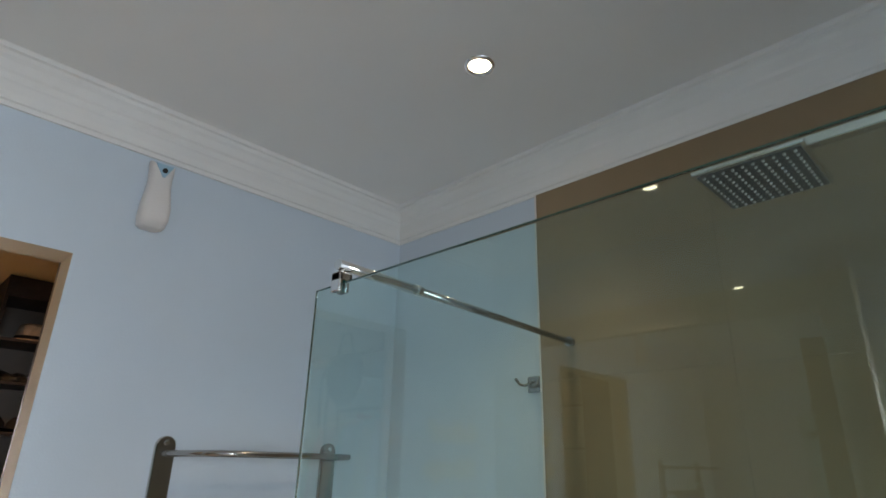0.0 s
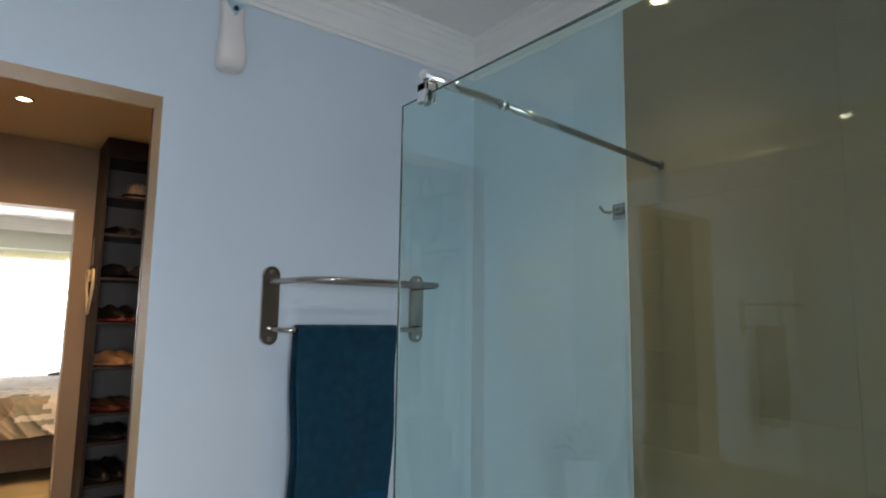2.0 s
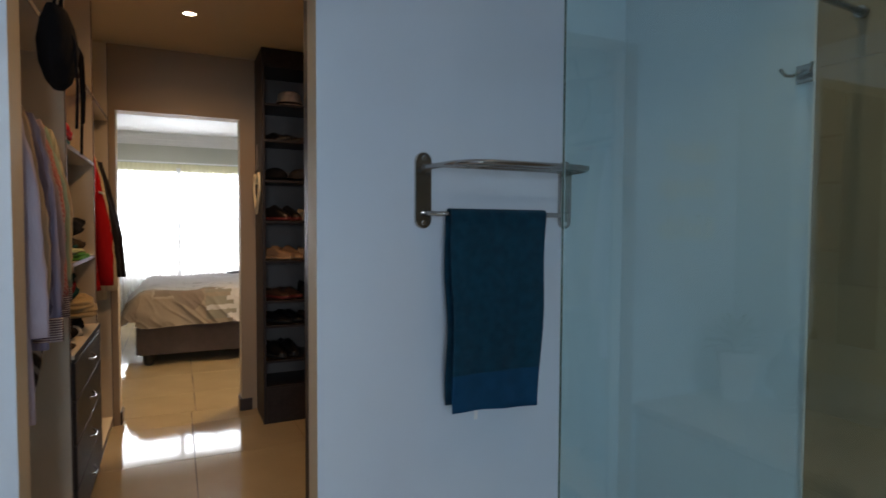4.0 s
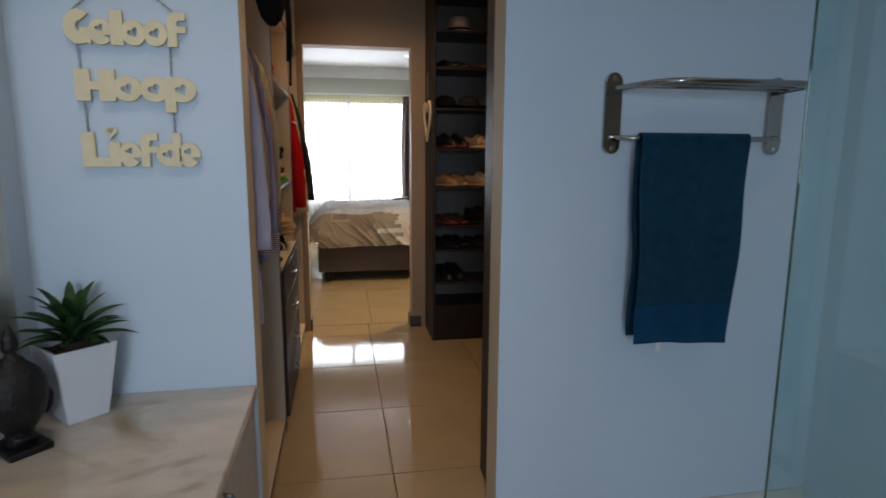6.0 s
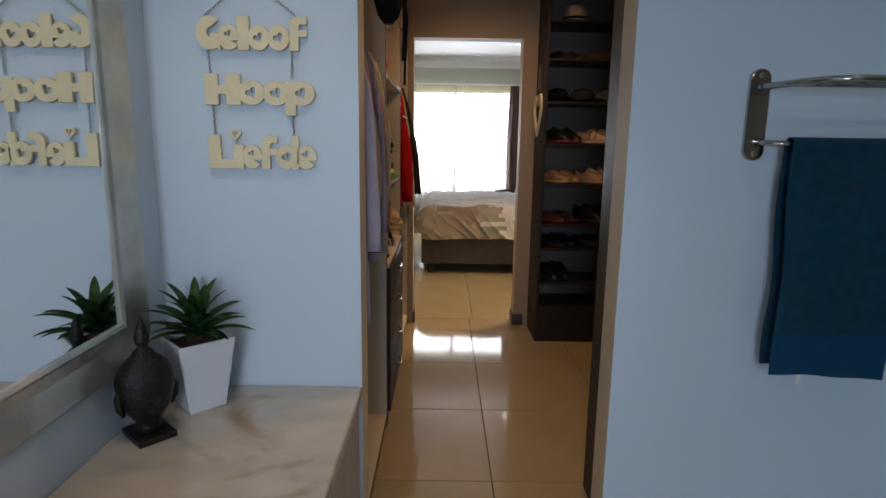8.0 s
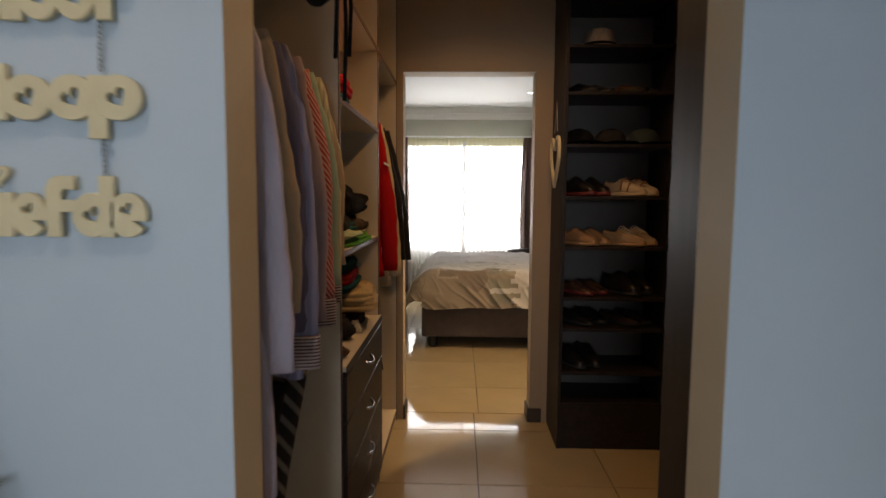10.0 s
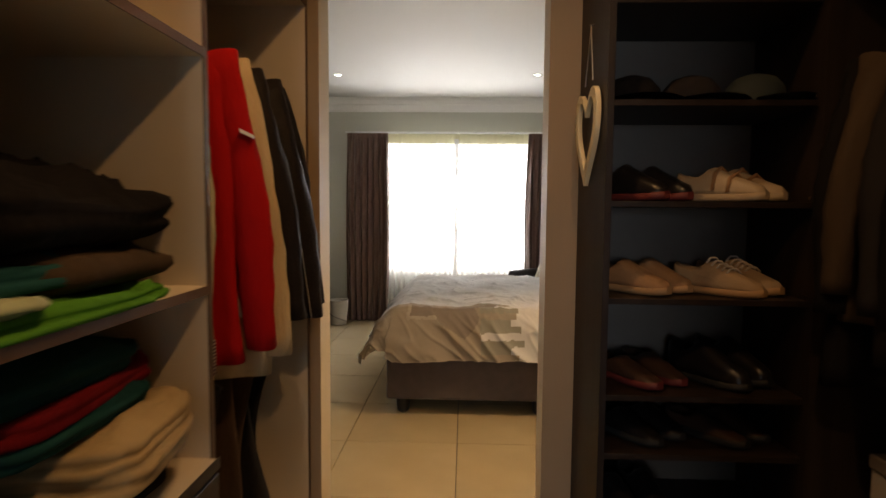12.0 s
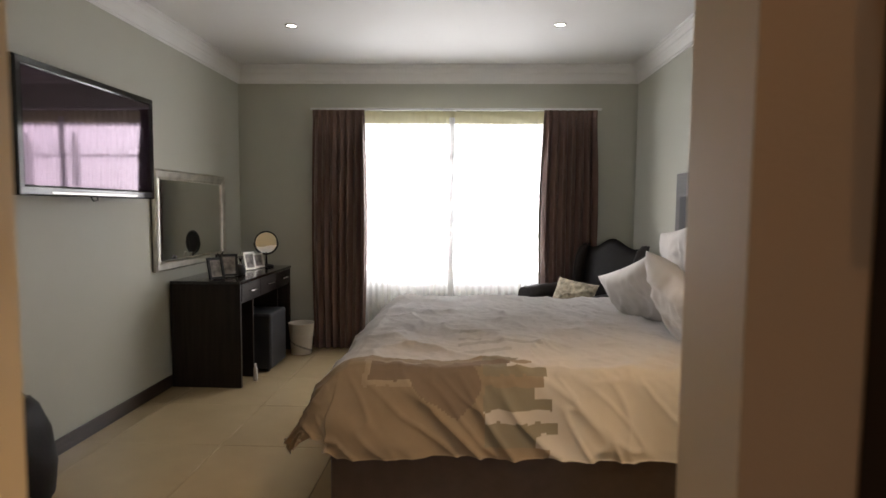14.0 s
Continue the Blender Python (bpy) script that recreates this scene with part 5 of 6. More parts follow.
# shoes
def shoe(label, x, y, z, turn, upper, sole, ln=0.27, wd=0.092, ht=0.085, kind="low", lace=None, strap=None, seed=0):
    t = thing("shoe", label, "shoe", pose(x, y, z, 0, 0, turn), group="shoes in the cabinet")
    def half(s):
        return wd / 2 * (0.62 + 0.38 * math.sin(math.pi * min(1, 0.12 + 0.95 * s)) - 0.10 * math.exp(-((s - 0.42) / 0.12) ** 2)) * (1 if s < 0.93 else 0.86 - 2.6 * (s - 0.93))
    bm = bmesh.new()
    n = 22
    st = 0.022 if kind != "flat" else 0.012
    for_ring = []
    for i in range(15):
        s = 0.01 + 0.98 * i / 14
        hw = max(0.008, half(s)) * (0.55 if i in (0, 14) else 1.0)
        zz = 0.006 * max(0, (s - 0.75) / 0.25) ** 2
        for_ring.append([(hw * c_, -ln * (s - 0.45), zz + q) for c_, q in ((-1, 0.002), (-1.04, st * 0.5), (-1, st), (1, st), (1.04, st * 0.5), (1, 0.002))])
    loft(bm, for_ring)
    part("sole", bm, sole, t)
    bm = bmesh.new()
    rings = []
    for i in range(17):
        s = 0.02 + 0.955 * i / 16
        hw = max(0.006, half(s)) * 0.97 * (0.6 if i in (0, 16) else 1.0)
        if s < 0.42:
            h = ht * (0.94 + 0.06 * math.cos(s * 12)) * (0.8 + 0.2 * min(1, s / 0.05))
        else:
            q = (s - 0.42) / 0.58
            h = ht * (1 - 0.62 * q ** 0.85) * (1 if q < 0.9 else 1 - 3.5 * (q - 0.9))
        ring = []
        for k in range(n):
            a = math.pi * k / (n - 1)
            c_, s_ = math.cos(a), math.sin(a)
            open_ = 0.45 * ht * math.exp(-((s - 0.20) / 0.13) ** 4) * max(0.0, s_ - 0.72) / 0.28
            ring.append((hw * math.copysign(abs(c_) ** 0.75, c_), -ln * (s - 0.45), st * 0.9 + (h - st) * s_ ** 0.8 - open_))
        rings.append(ring)
    loft(bm, rings)
    body = part("upper", bm, upper, t)
    if lace:
        bm = bmesh.new()
        for k in range(5):
            s = 0.42 + 0.055 * k
            zz = ht * (1 - 0.62 * ((s - 0.42) / 0.58) ** 0.85)
            tube(bm, [(-0.026, -ln * (s - 0.45), zz * 0.90), (-0.012, -ln * (s + 0.012 - 0.45), zz + 0.004), (0.012, -ln * (s + 0.03 - 0.45), zz + 0.003), (0.026, -ln * (s + 0.05 - 0.45), zz * 0.86)], 0.0028, 6)
        tube(bm, [(0.02, -ln * 0.0, ht * 0.95), (0.05, -ln * 0.05, ht * 0.8), (0.062, -ln * 0.12, 0.03), (0.075, -ln * 0.25, 0.006), (0.09, -ln * 0.5, 0.003)], 0.0025, 6)
        part("laces", bm, lace, t)
    if strap:
        for q in (0.5, 0.66):
            zz = ht * (1 - 0.62 * ((q - 0.42) / 0.58) ** 0.85)
            hw = half(q)
            bm = bmesh.new()
            tube(bm, [(-hw * 1.0, -ln * (q - 0.45), zz * 0.35), (-hw * 0.75, -ln * (q - 0.45), zz * 0.86), (0, -ln * (q - 0.45), zz + 0.005), (hw * 0.75, -ln * (q - 0.45), zz * 0.86), (hw * 1.0, -ln * (q - 0.45), zz * 0.35)], 0.006, 8)
            part("strap", bm, strap, t)
    return t


S = dict(
    blk=mat("black_shoe_leather", (0.012, 0.010, 0.010), 0.30, var=0.2, bump=0.1),
    cream=mat("cream_shoe_leather", (0.42, 0.33, 0.23), 0.5, var=0.1, bump=0.1),
    tan=mat("tan_shoe_suede", (0.30, 0.17, 0.085), 0.75, var=0.2, bump=0.2),
    dark=mat("dark_brown_shoe", (0.05, 0.025, 0.016), 0.45, var=0.2),
    wine=mat("wine_red_sole", (0.13, 0.02, 0.018), 0.6),
    beige=mat("beige_canvas_shoe", (0.33, 0.23, 0.14), 0.8, var=0.12, bump=0.3),
    rub=mat("black_rubber_sole", (0.015, 0.015, 0.015), 0.7),
    gum=mat("gum_rubber_sole", (0.36, 0.22, 0.11), 0.6),
    lace=mat("white_cotton_lace", (0.60, 0.55, 0.48), 0.9),
    neon=mat("red_trainer_mesh", (0.62, 0.02, 0.025), 0.6, var=0.15, bump=0.2),
    green=mat("neon_green_rubber", (0.30, 0.62, 0.05), 0.6),
    redsole=mat("bright_red_sole", (0.60, 0.02, 0.03), 0.55),
    straw=mat("woven_straw", (0.52, 0.38, 0.26), 0.8, var=0.2, scale=40, bump=0.8, bscale=180),
    bluecap=mat("grey_blue_cotton", (0.02, 0.031, 0.034), 0.85),
)


def pair(label, x, y, z, turn, gap=0.105, **kw):
    for k in (0, 1):
        dx, dy = gap * math.cos(radians(turn)), gap * math.sin(radians(turn))
        shoe(label, x + k * dx, y + k * dy, z + 0.0005, turn + (-3 if k else 3), **kw)


ZS = SHOE_SHELVES
YS = 4.575
pair("black leather shoe on the top shelves", 0.56, YS, ZS[1], 25, upper=S["blk"], sole=S["rub"], ht=0.075)
pair("dark brown shoe on the top shelves", 0.80, YS, ZS[1], 30, upper=S["dark"], sole=S["rub"], ht=0.07)
pair("black trainer with a dark red sole", 0.555, YS, ZS[3], 28, upper=S["blk"], sole=S["wine"], ht=0.115)
pair("cream leather shoe with straps", 0.80, YS - 0.03, ZS[3], 34, upper=S["cream"], sole=S["cream"], strap=S["tan"], ht=0.105)
pair("tan suede slip-on shoe", 0.56, YS - 0.01, ZS[4], 32, upper=S["tan"], sole=S["gum"], ht=0.10)
pair("beige canvas shoe with loose white laces", 0.80, YS - 0.04, ZS[4], 36, upper=S["beige"], sole=S["gum"], lace=S["lace"], ht=0.10)
pair("dark shoe with a red sole", 0.56, YS, ZS[5], 25, upper=S["dark"], sole=S["wine"], ht=0.075)
pair("black high shoe in the cabinet", 0.80, YS, ZS[5], 28, upper=S["blk"], sole=S["rub"], ht=0.13)
pair("black flat shoe in the cabinet", 0.56, YS, ZS[6], 30, upper=S["blk"], sole=S["rub"], ht=0.08)
pair("dark brown flat shoe in the cabinet", 0.80, YS, ZS[6], 30, upper=S["dark"], sole=S["rub"], ht=0.07)
pair("polished black lace-up shoe", 0.54, YS, ZS[7], 18, upper=S["blk"], sole=S["rub"], ht=0.11)


def cap(label, x, y, z, m, turn):
    t = thing("cap", label, "cap", pose(x, y, z, 0, 0, turn), group="caps on the shelf")
    bm = bmesh.new()
    lathe(bm, [(0.083, 0.0), (0.085, 0.02), (0.078, 0.055), (0.055, 0.082), (0.02, 0.094), (0.001, 0.096)], 24)
    part("crown", bm, m, t)
    bm = bmesh.new()
    rows = []
    for i in range(9):
        a = radians(-90 - 60 + 120 * i / 8)
        rows.append([(r * math.cos(a), r * math.sin(a) * q, 0.008 - 0.012 * (abs(i - 4) / 4) ** 2 + 0.010) for r, q in ((0.08, 1.0), (0.12, 1.08), (0.15, 1.12))])
    loft(bm, rows, cap=False, closed=False)
    bmesh.ops.solidify(bm, geom=bm.faces[:], thickness=0.003)
    part("peak", bm, m, t)


cap("black cap on the shelf", 0.56, YS, ZS[2] + 0.0005, C["black"], 10)
cap("dark cap on the shelf", 0.73, YS, ZS[2] + 0.0005, C["char"], 20)
cap("grey blue cap on the shelf", 0.90, YS - 0.02, ZS[2] + 0.0005, S["bluecap"], 35)


def straw_hat():
    t = thing("straw_hat", "straw hat with a dark band on the shelf", "hat", pose(0.66, 4.60, ZS[0] + 0.0005))
    bm = bmesh.new()
    lathe(bm, [(0.06, 0.004), (0.13, 0.012), (0.150, 0.0), (0.152, 0.004), (0.128, 0.017), (0.088, 0.012), (0.084, 0.05), (0.072, 0.105), (0.05, 0.118), (0.02, 0.108), (0.001, 0.106)], 36)
    part("hat_body", bm, S["straw"], t)
    bm = bmesh.new()
    lathe(bm, [(0.089, 0.013), (0.0895, 0.015), (0.0865, 0.042), (0.085, 0.043)], 36)
    part("hat_band", bm, C["black"], t, "dark hat band")


straw_hat()


def heart_hanging():
    t = thing("heart_ornament", "cream wooden heart outline hanging on a cord", "wall ornament", pose(0.4505, 4.585, 1.532, 0, 0, -90))
    def full(s, lift):
        return [(math.copysign(abs(x / s) ** 0.70, x) * s * 1.02, z * 1.28) for x, z in heart(0, lift, s, 48)]
    b = outline_mesh([full(0.126, 0.022), full(0.097, 0.024)], 0.012)
    part("heart", b, "signwood", t, at=pose(0, -0.014, 0, 0, 0, 2))
    bm = bmesh.new()
    tube(bm, [(-0.05, -0.012, 0.165), (0.0, -0.010, 0.33), (0.05, -0.012, 0.165)], 0.0018, 6)
    part("cord", bm, S["lace"], t)
    bm = bmesh.new()
    cyl(bm, (0, 0, 0.332), (0, -0.014, 0.332), 0.003, 8)
    part("nail", bm, "chain", t)


heart_hanging()

# clothes and things in the wardrobe opposite
XN = 1.285
rail("r", XN, 3.862, 4.40, 1.80)
for i, (y, m, ln, sl) in enumerate(((3.93, "char", 0.70, 0.55), (4.01, "black", 0.95, 0.6), (4.09, "black", 0.82, 0.6), (4.17, "char", 0.80, 0.58), (4.26, "cocoa", 0.74, 0.55), (4.33, "black", 0.9, 0.6))):
    garment("brown jacket on a hanger" if m == "cocoa" else "black jacket on a hanger", XN, y, 1.80 - 0.0055, -1, ln, 1.06, 0.042, m, sl, None, seed=90 + i, turn=(4, -3, 2, 5, -2, 3)[i], name="jacket")
for k, (lab, y, z, up, so, lc, tn) in enumerate((
        ("black trainer with white laces on the shelf", 3.775, 1.1655, "blk", "rub", "lace", -60),
        ("black trainer with white laces on the shelf", 3.655, 1.1655, "blk", "rub", "lace", -66),
        ("bright red and green trainer on the drawer unit", 3.785, 0.8155, "neon", "redsole", None, -62),
        ("bright red and green trainer on the drawer unit", 3.665, 0.8155, "neon", "redsole", None, -68))):
    trainer = shoe(lab, 1.18, y, z, tn, upper=S[up], sole=S[so], ht=0.095, lace=S[lc] if lc else None)
    if up == "neon":
        bm = bmesh.new()
        tube(bm, [(-0.045, 0.02, 0.030), (-0.044, 0.0, 0.055), (-0.030, -0.01, 0.082), (0.030, -0.01, 0.082), (0.044, 0.0, 0.055), (0.045, 0.02, 0.030)], 0.010, 8)
        part("side_band", bm, S["green"], trainer, "neon green band")
folded("white folded cloth on the shelf", XN + 0.02, 3.42, 1.166, 0.30, 0.24, 0.03, "white", 33)
folded("lilac folded top on the shelf", XN + 0.02, 3.42, 0.816, 0.30, 0.24, 0.06, "blush", 32, -6)
bundle("cream rolled towel on the top shelf", XN - 0.12, 3.99, 1.931, 0.30, 0.12, 0.10, "khaki", 35)
bundle("dark folded bag on the top shelf", XN - 0.05, 4.2, 1.931, 0.34, 0.28, 0.14, "black", 36)


def storage_box():
    t = thing("storage_box", "pale grey storage box standing in the wardrobe", "storage box", pose(1.30, 4.13, 0.0705))
    part("body", one(-0.17, 0.17, -0.20, 0.20, 0.0, 0.60, 0.008), mat("pale_grey_board", (0.42, 0.40, 0.37), 0.7), t)
    part("lid", one(-0.175, 0.175, -0.205, 0.205, 0.6005, 0.64, 0.008), mat("grey_board_lid", (0.20, 0.17, 0.14), 0.7), t)


storage_box()


def spare_hanger():
    t = thing("clothes_hanger", "pale plastic clothes hanger on the wardrobe rail", "hanger", pose(XN, 3.895, 1.7945, 0, 0, 12))
    bm = bmesh.new()
    tube(bm, [(-0.20, 0, -0.135), (-0.10, 0, -0.085), (0, 0, -0.055), (0.10, 0, -0.085), (0.20, 0, -0.135)], 0.006, 8)
    tube(bm, [(-0.20, 0, -0.135), (0, 0, -0.138), (0.20, 0, -0.135)], 0.005, 8)
    part("shoulder_bar", bm, C["white"], t)
    bm = bmesh.new()
    tube(bm, [(0.0, 0, -0.056), (0, 0, -0.012), (0.014, 0, 0.004), (0.014, 0, 0.014), (0.0, 0, 0.0165), (-0.012, 0, 0.012)], 0.002, 6)
    part("hook", bm, "steel", t, "bent metal hook")


spare_hanger()


def shoe_bars():
    t = thing("shoe_rack", "low pale metal bar rack on the wardrobe floor", "shoe rack", pose(1.06, 4.13, 0.0705))
    for k in range(4):
        bm = bmesh.new()
        tube(bm, [(0.012 + 0.018 * k, -0.21, 0.02 + 0.012 * k), (0.012 + 0.018 * k, 0.21, 0.02 + 0.012 * k)], 0.004, 8)
        part("bar", bm, "chrome", t)
    for sy in (-0.20, 0.20):
        part("end_frame", one(0.0, 0.08, sy - 0.004, sy + 0.004, 0.0, 0.062, 0.002), "chrome", t)


shoe_bars()


# ---- bedroom ----
M.update(
    basecloth=mat("grey_brown_upholstery", (0.075, 0.055, 0.05), 0.9, var=0.1, scale=20, bump=0.4, bscale=300, sheen=0.2),
    duvet=mat("white_cotton_duvet", (0.80, 0.78, 0.765), 0.9, var=0.04, scale=4, bump=0.12, bscale=300, sheen=0.1),
    print1=mat("beige_duvet_print", (0.46, 0.385, 0.30), 0.9, var=0.10, scale=5, bump=0.12, bscale=300),
    print2=mat("taupe_duvet_print", (0.34, 0.275, 0.225), 0.9, var=0.06, scale=5, bump=0.12, bscale=300),
    print3=mat("grey_green_duvet_print", (0.39, 0.365, 0.30), 0.9, var=0.06, scale=5, bump=0.12, bscale=300),
    print5=mat("light_beige_duvet_print", (0.56, 0.49, 0.40), 0.9, var=0.06, scale=5, bump=0.12, bscale=300),
    print4=mat("daylit_grey_duvet_print", (0.66, 0.64, 0.62), 0.9, var=0.05, scale=5, bump=0.12, bscale=300),
    mattress=mat("mattress_ticking", (0.62, 0.60, 0.56), 0.9, bump=0.2),
    linen=mat("white_pillow_linen", (0.74, 0.70, 0.67), 0.9, var=0.03, scale=6, bump=0.15, bscale=250, sheen=0.1),
    chairhide=mat("dark_chair_leather", (0.018, 0.014, 0.014), 0.42, var=0.2, scale=12, bump=0.2, bscale=120),
    floral=mat("patterned_cushion", (0.45, 0.40, 0.30), 0.9, var=0.6, scale=22, bump=0.1),
    tvcase=mat("gloss_black_plastic", (0.008, 0.008, 0.009), 0.12, var=0.1, bump=0.0, coat=0.3),
    screen=mat("dark_tv_screen", (0.010, 0.007, 0.012), 0.04, var=0.0, bump=0.0, spec=1.0),
    binm=mat("white_bin_plastic", (0.60, 0.56, 0.50), 0.5),
    bindot=mat("grey_dots", (0.26, 0.24, 0.22), 0.5),
    photo=mat("grey_photo_print", (0.25, 0.22, 0.20), 0.3, var=0.6, scale=25),
    pouf=mat("dark_pouf_leather", (0.022, 0.024, 0.03), 0.45, var=0.15, bump=0.15),
)
M["screen"].node_tree.nodes["Principled BSDF"].inputs["Specular Tint"].default_value = (1.0, 0.66, 0.92, 1)
BEDX0, BEDX1, BEDY0, BEDY1, BEDZ = -0.41, 1.56, 6.43, 8.22, 0.63


def bed():
    t = thing("bed", "double bed base in grey brown cloth with a mattress", "bed")
    part("base", one(BEDX0, BEDX1, BEDY0, BEDY1, 0.105, 0.375, 0.022, 3), "basecloth", t)
    part("mattress", one(BEDX0 + 0.005, BEDX1, BEDY0 + 0.005, BEDY1 - 0.005, 0.376, BEDZ, 0.06, 4), "mattress", t)
    for x in (BEDX0 + 0.10, (BEDX0 + BEDX1) / 2, BEDX1 - 0.10):
        for y in (BEDY0 + 0.10, BEDY1 - 0.10):
            bm = bmesh.new()
            lathe(bm, [(0.034, 0.0), (0.040, 0.015), (0.048, 0.09), (0.048, 0.1055)], 20, x, y)
            part("leg", bm, "black", t, "round black foot")


bed()


def duvet():
    """Thrown over the mattress: rounded over the foot and the sides, low at the corner."""
    def fall(s, r=0.10):
        if s <= 0:
            return 0.0, 0.0
        o = r * (1 - math.exp(-s / r * 1.1)) * 1.0
        return o, max(0.0, s - 0.75 * o - 0.012)
    nu, nv = 290, 310
    u0, u1, v0, v1 = -0.43, 1.62, -0.375, 2.15
    rows, uv = [], {}
    x_in, y_in, y_far = BEDX0 + 0.045, BEDY0 + 0.05, BEDY1 - 0.05
    for j in range(nv + 1):
        v = v0 + (v1 - v0) * j / nv
        row = []
        for i in range(nu + 1):
            u = u0 + (u1 - u0) * i / nu
            ru, rv = max(0.0, -u), max(0.0, -v)
            rr = math.hypot(ru, rv)
            uu, vv = u, v
            if ru > 0 and rv > 0 and rr > 0.33:
                q = (0.33 + (rr - 0.33) * 0.45) / rr
                uu, vv = u * q, v * q
            ox, dx = fall(-uu + 0.07, 0.19)
            oy, dy = fall(-vv)
            of, df = fall(v - (y_far - y_in))
            drop = math.hypot(dx, max(dy, df)) * 0.86 if dx > 0.02 and (dy > 0.02 or df > 0.02) else max(dx, dy, df)
            drop = min(drop, 0.475)
            x = x_in + max(u, 0.07) - ox - 0.05 * min(1, dx * 4)
            y = y_in + min(max(v, 0), y_far - y_in) - oy + of - 0.03 * min(1, dy * 4)
            flat = math.exp(-drop * 8)
            p = Vector((u * 3.1, v * 3.1, 0.3))
            wr = 0.026 * noise.noise(p) + 0.034 * noise.ridged_multi_fractal(Vector((u * 2.3 + 0.8 * v, v * 1.5 - 0.5 * u, 1.7)), 0.9, 2.1, 3, 0.9, 2.0) * 0.6
            wr += 0.010 * noise.noise(p * 3.3) + 0.006 * noise.noise(p * 8.0) + 0.003 * noise.noise(p * 17.0)
            wr += 0.020 * (1 - abs(noise.noise(Vector((u * 3.4 + v * 1.3, v * 3.8 - u * 1.2, 0.4))))) ** 7
            wr += 0.014 * (1 - abs(noise.noise(Vector((u * 7.5 + v * 4.2, v * 5.0 - u * 2.1, 8.4))))) ** 9 * (0.4 + abs(noise.noise(p * 0.9)))
            puff = 0.045 * math.exp(-((u - 0.75) / 0.7) ** 2)
            z = BEDZ + 0.045 + puff * 0.4 - drop + wr * 0.62 * (0.35 + 0.65 * flat) - 0.02 * (1 - flat)
            side = 1 - flat
            diag = math.sin((u + 0.55 * v) * 17 + 3 * noise.noise(p)) * 0.5 + 0.5
            crease = (1 - abs(noise.noise(Vector((u * 4.5 + v * 4.0, v * 1.6 - u * 0.8, 4.2))))) ** 6
            fold = 0.016 * side * diag + 0.046 * side * crease + 0.020 * side * (1 - abs(noise.noise(Vector((u * 10 + v * 9, v * 3.0 - u * 2.0, 6.6))))) ** 8 + 0.020 * side * noise.noise(Vector((u * 6, v * 2, 5)))
            if dx > 0.02 and dy > 0.02:
                fold *= 0.3
            if dy > 0.01:
                y -= fold + 0.012 * math.sin(u * 9 + 1) * side
            if dx > 0.01:
                x -= fold + 0.018 * math.sin(v * 7) * side + 0.02 * side
            z = max(z, 0.24 + 0.02 * math.sin(u * 11) if drop > 0.4 else 0.0)
            row.append((x, y, z))
        rows.append(row)
    bm = bmesh.new()
    loft(bm, rows, cap=False, closed=False)
    bm.verts.ensure_lookup_table()
    def inheart(px, pz, s):
        x, z = px / s, pz / s
        return (x * x + z * z - 1) ** 3 - x * x * z ** 3 < 0
    def zone(u, v):
        w = v + 0.012 * noise.noise(Vector((u * 4, v * 4, 2)))
        w += 0.006 * noise.noise(Vector((u * 24, v * 24, 6)))
        u += 0.012 * noise.noise(Vector((u * 9, v * 14, 3)))
        row = int((w + 1) * 24)
        end = 0.46 + 0.09 * math.sin(row * 2.7) + 0.06 * math.sin(row * 5.1 + 1)
        # Print is paler on top, as daylight washes it out; painted into the colour.
        if w > 0.075 + 0.02 * math.sin(u * 9):
            return 4 if w < 0.60 and 0.16 < u < end - 0.04 - 0.1 * w and row % 3 == 1 else 0
        if inheart(u - 0.13 + 0.3 * (w + 0.15), w + 0.14, 0.115):
            return 2
        if -0.20 < u < 0.02 and -0.115 < w < 0.01:
            return 2 if -0.178 < u < 0.0 and -0.095 < w < -0.008 else 5
        if 0.14 < u < 0.36 and -0.045 < w < 0.045 and (u < 0.25 or w > -0.005):
            return 2
        if 0.26 < u < end and row % 3:
            return 3
        if u < end - 0.05:
            return 1
        return 0
    bm.faces.ensure_lookup_table()
    k = 0
    for j in range(nv):
        v = v0 + (v1 - v0) * (j + 0.5) / nv
        for i in range(nu):
            u = u0 + (u1 - u0) * (i + 0.5) / nu
            bm.faces[k].material_index = zone(u - 0.29, v)
            k += 1
    bmesh.ops.solidify(bm, geom=bm.faces[:], thickness=0.012)
    for f in bm.faces:
        f.smooth = True
    ob = part("duvet", bm, ["duvet", "print1", "print2", "print3", "print4", "print5"])
    tagged(ob, "white and beige printed duvet thrown over the bed", "duvet")


duvet()


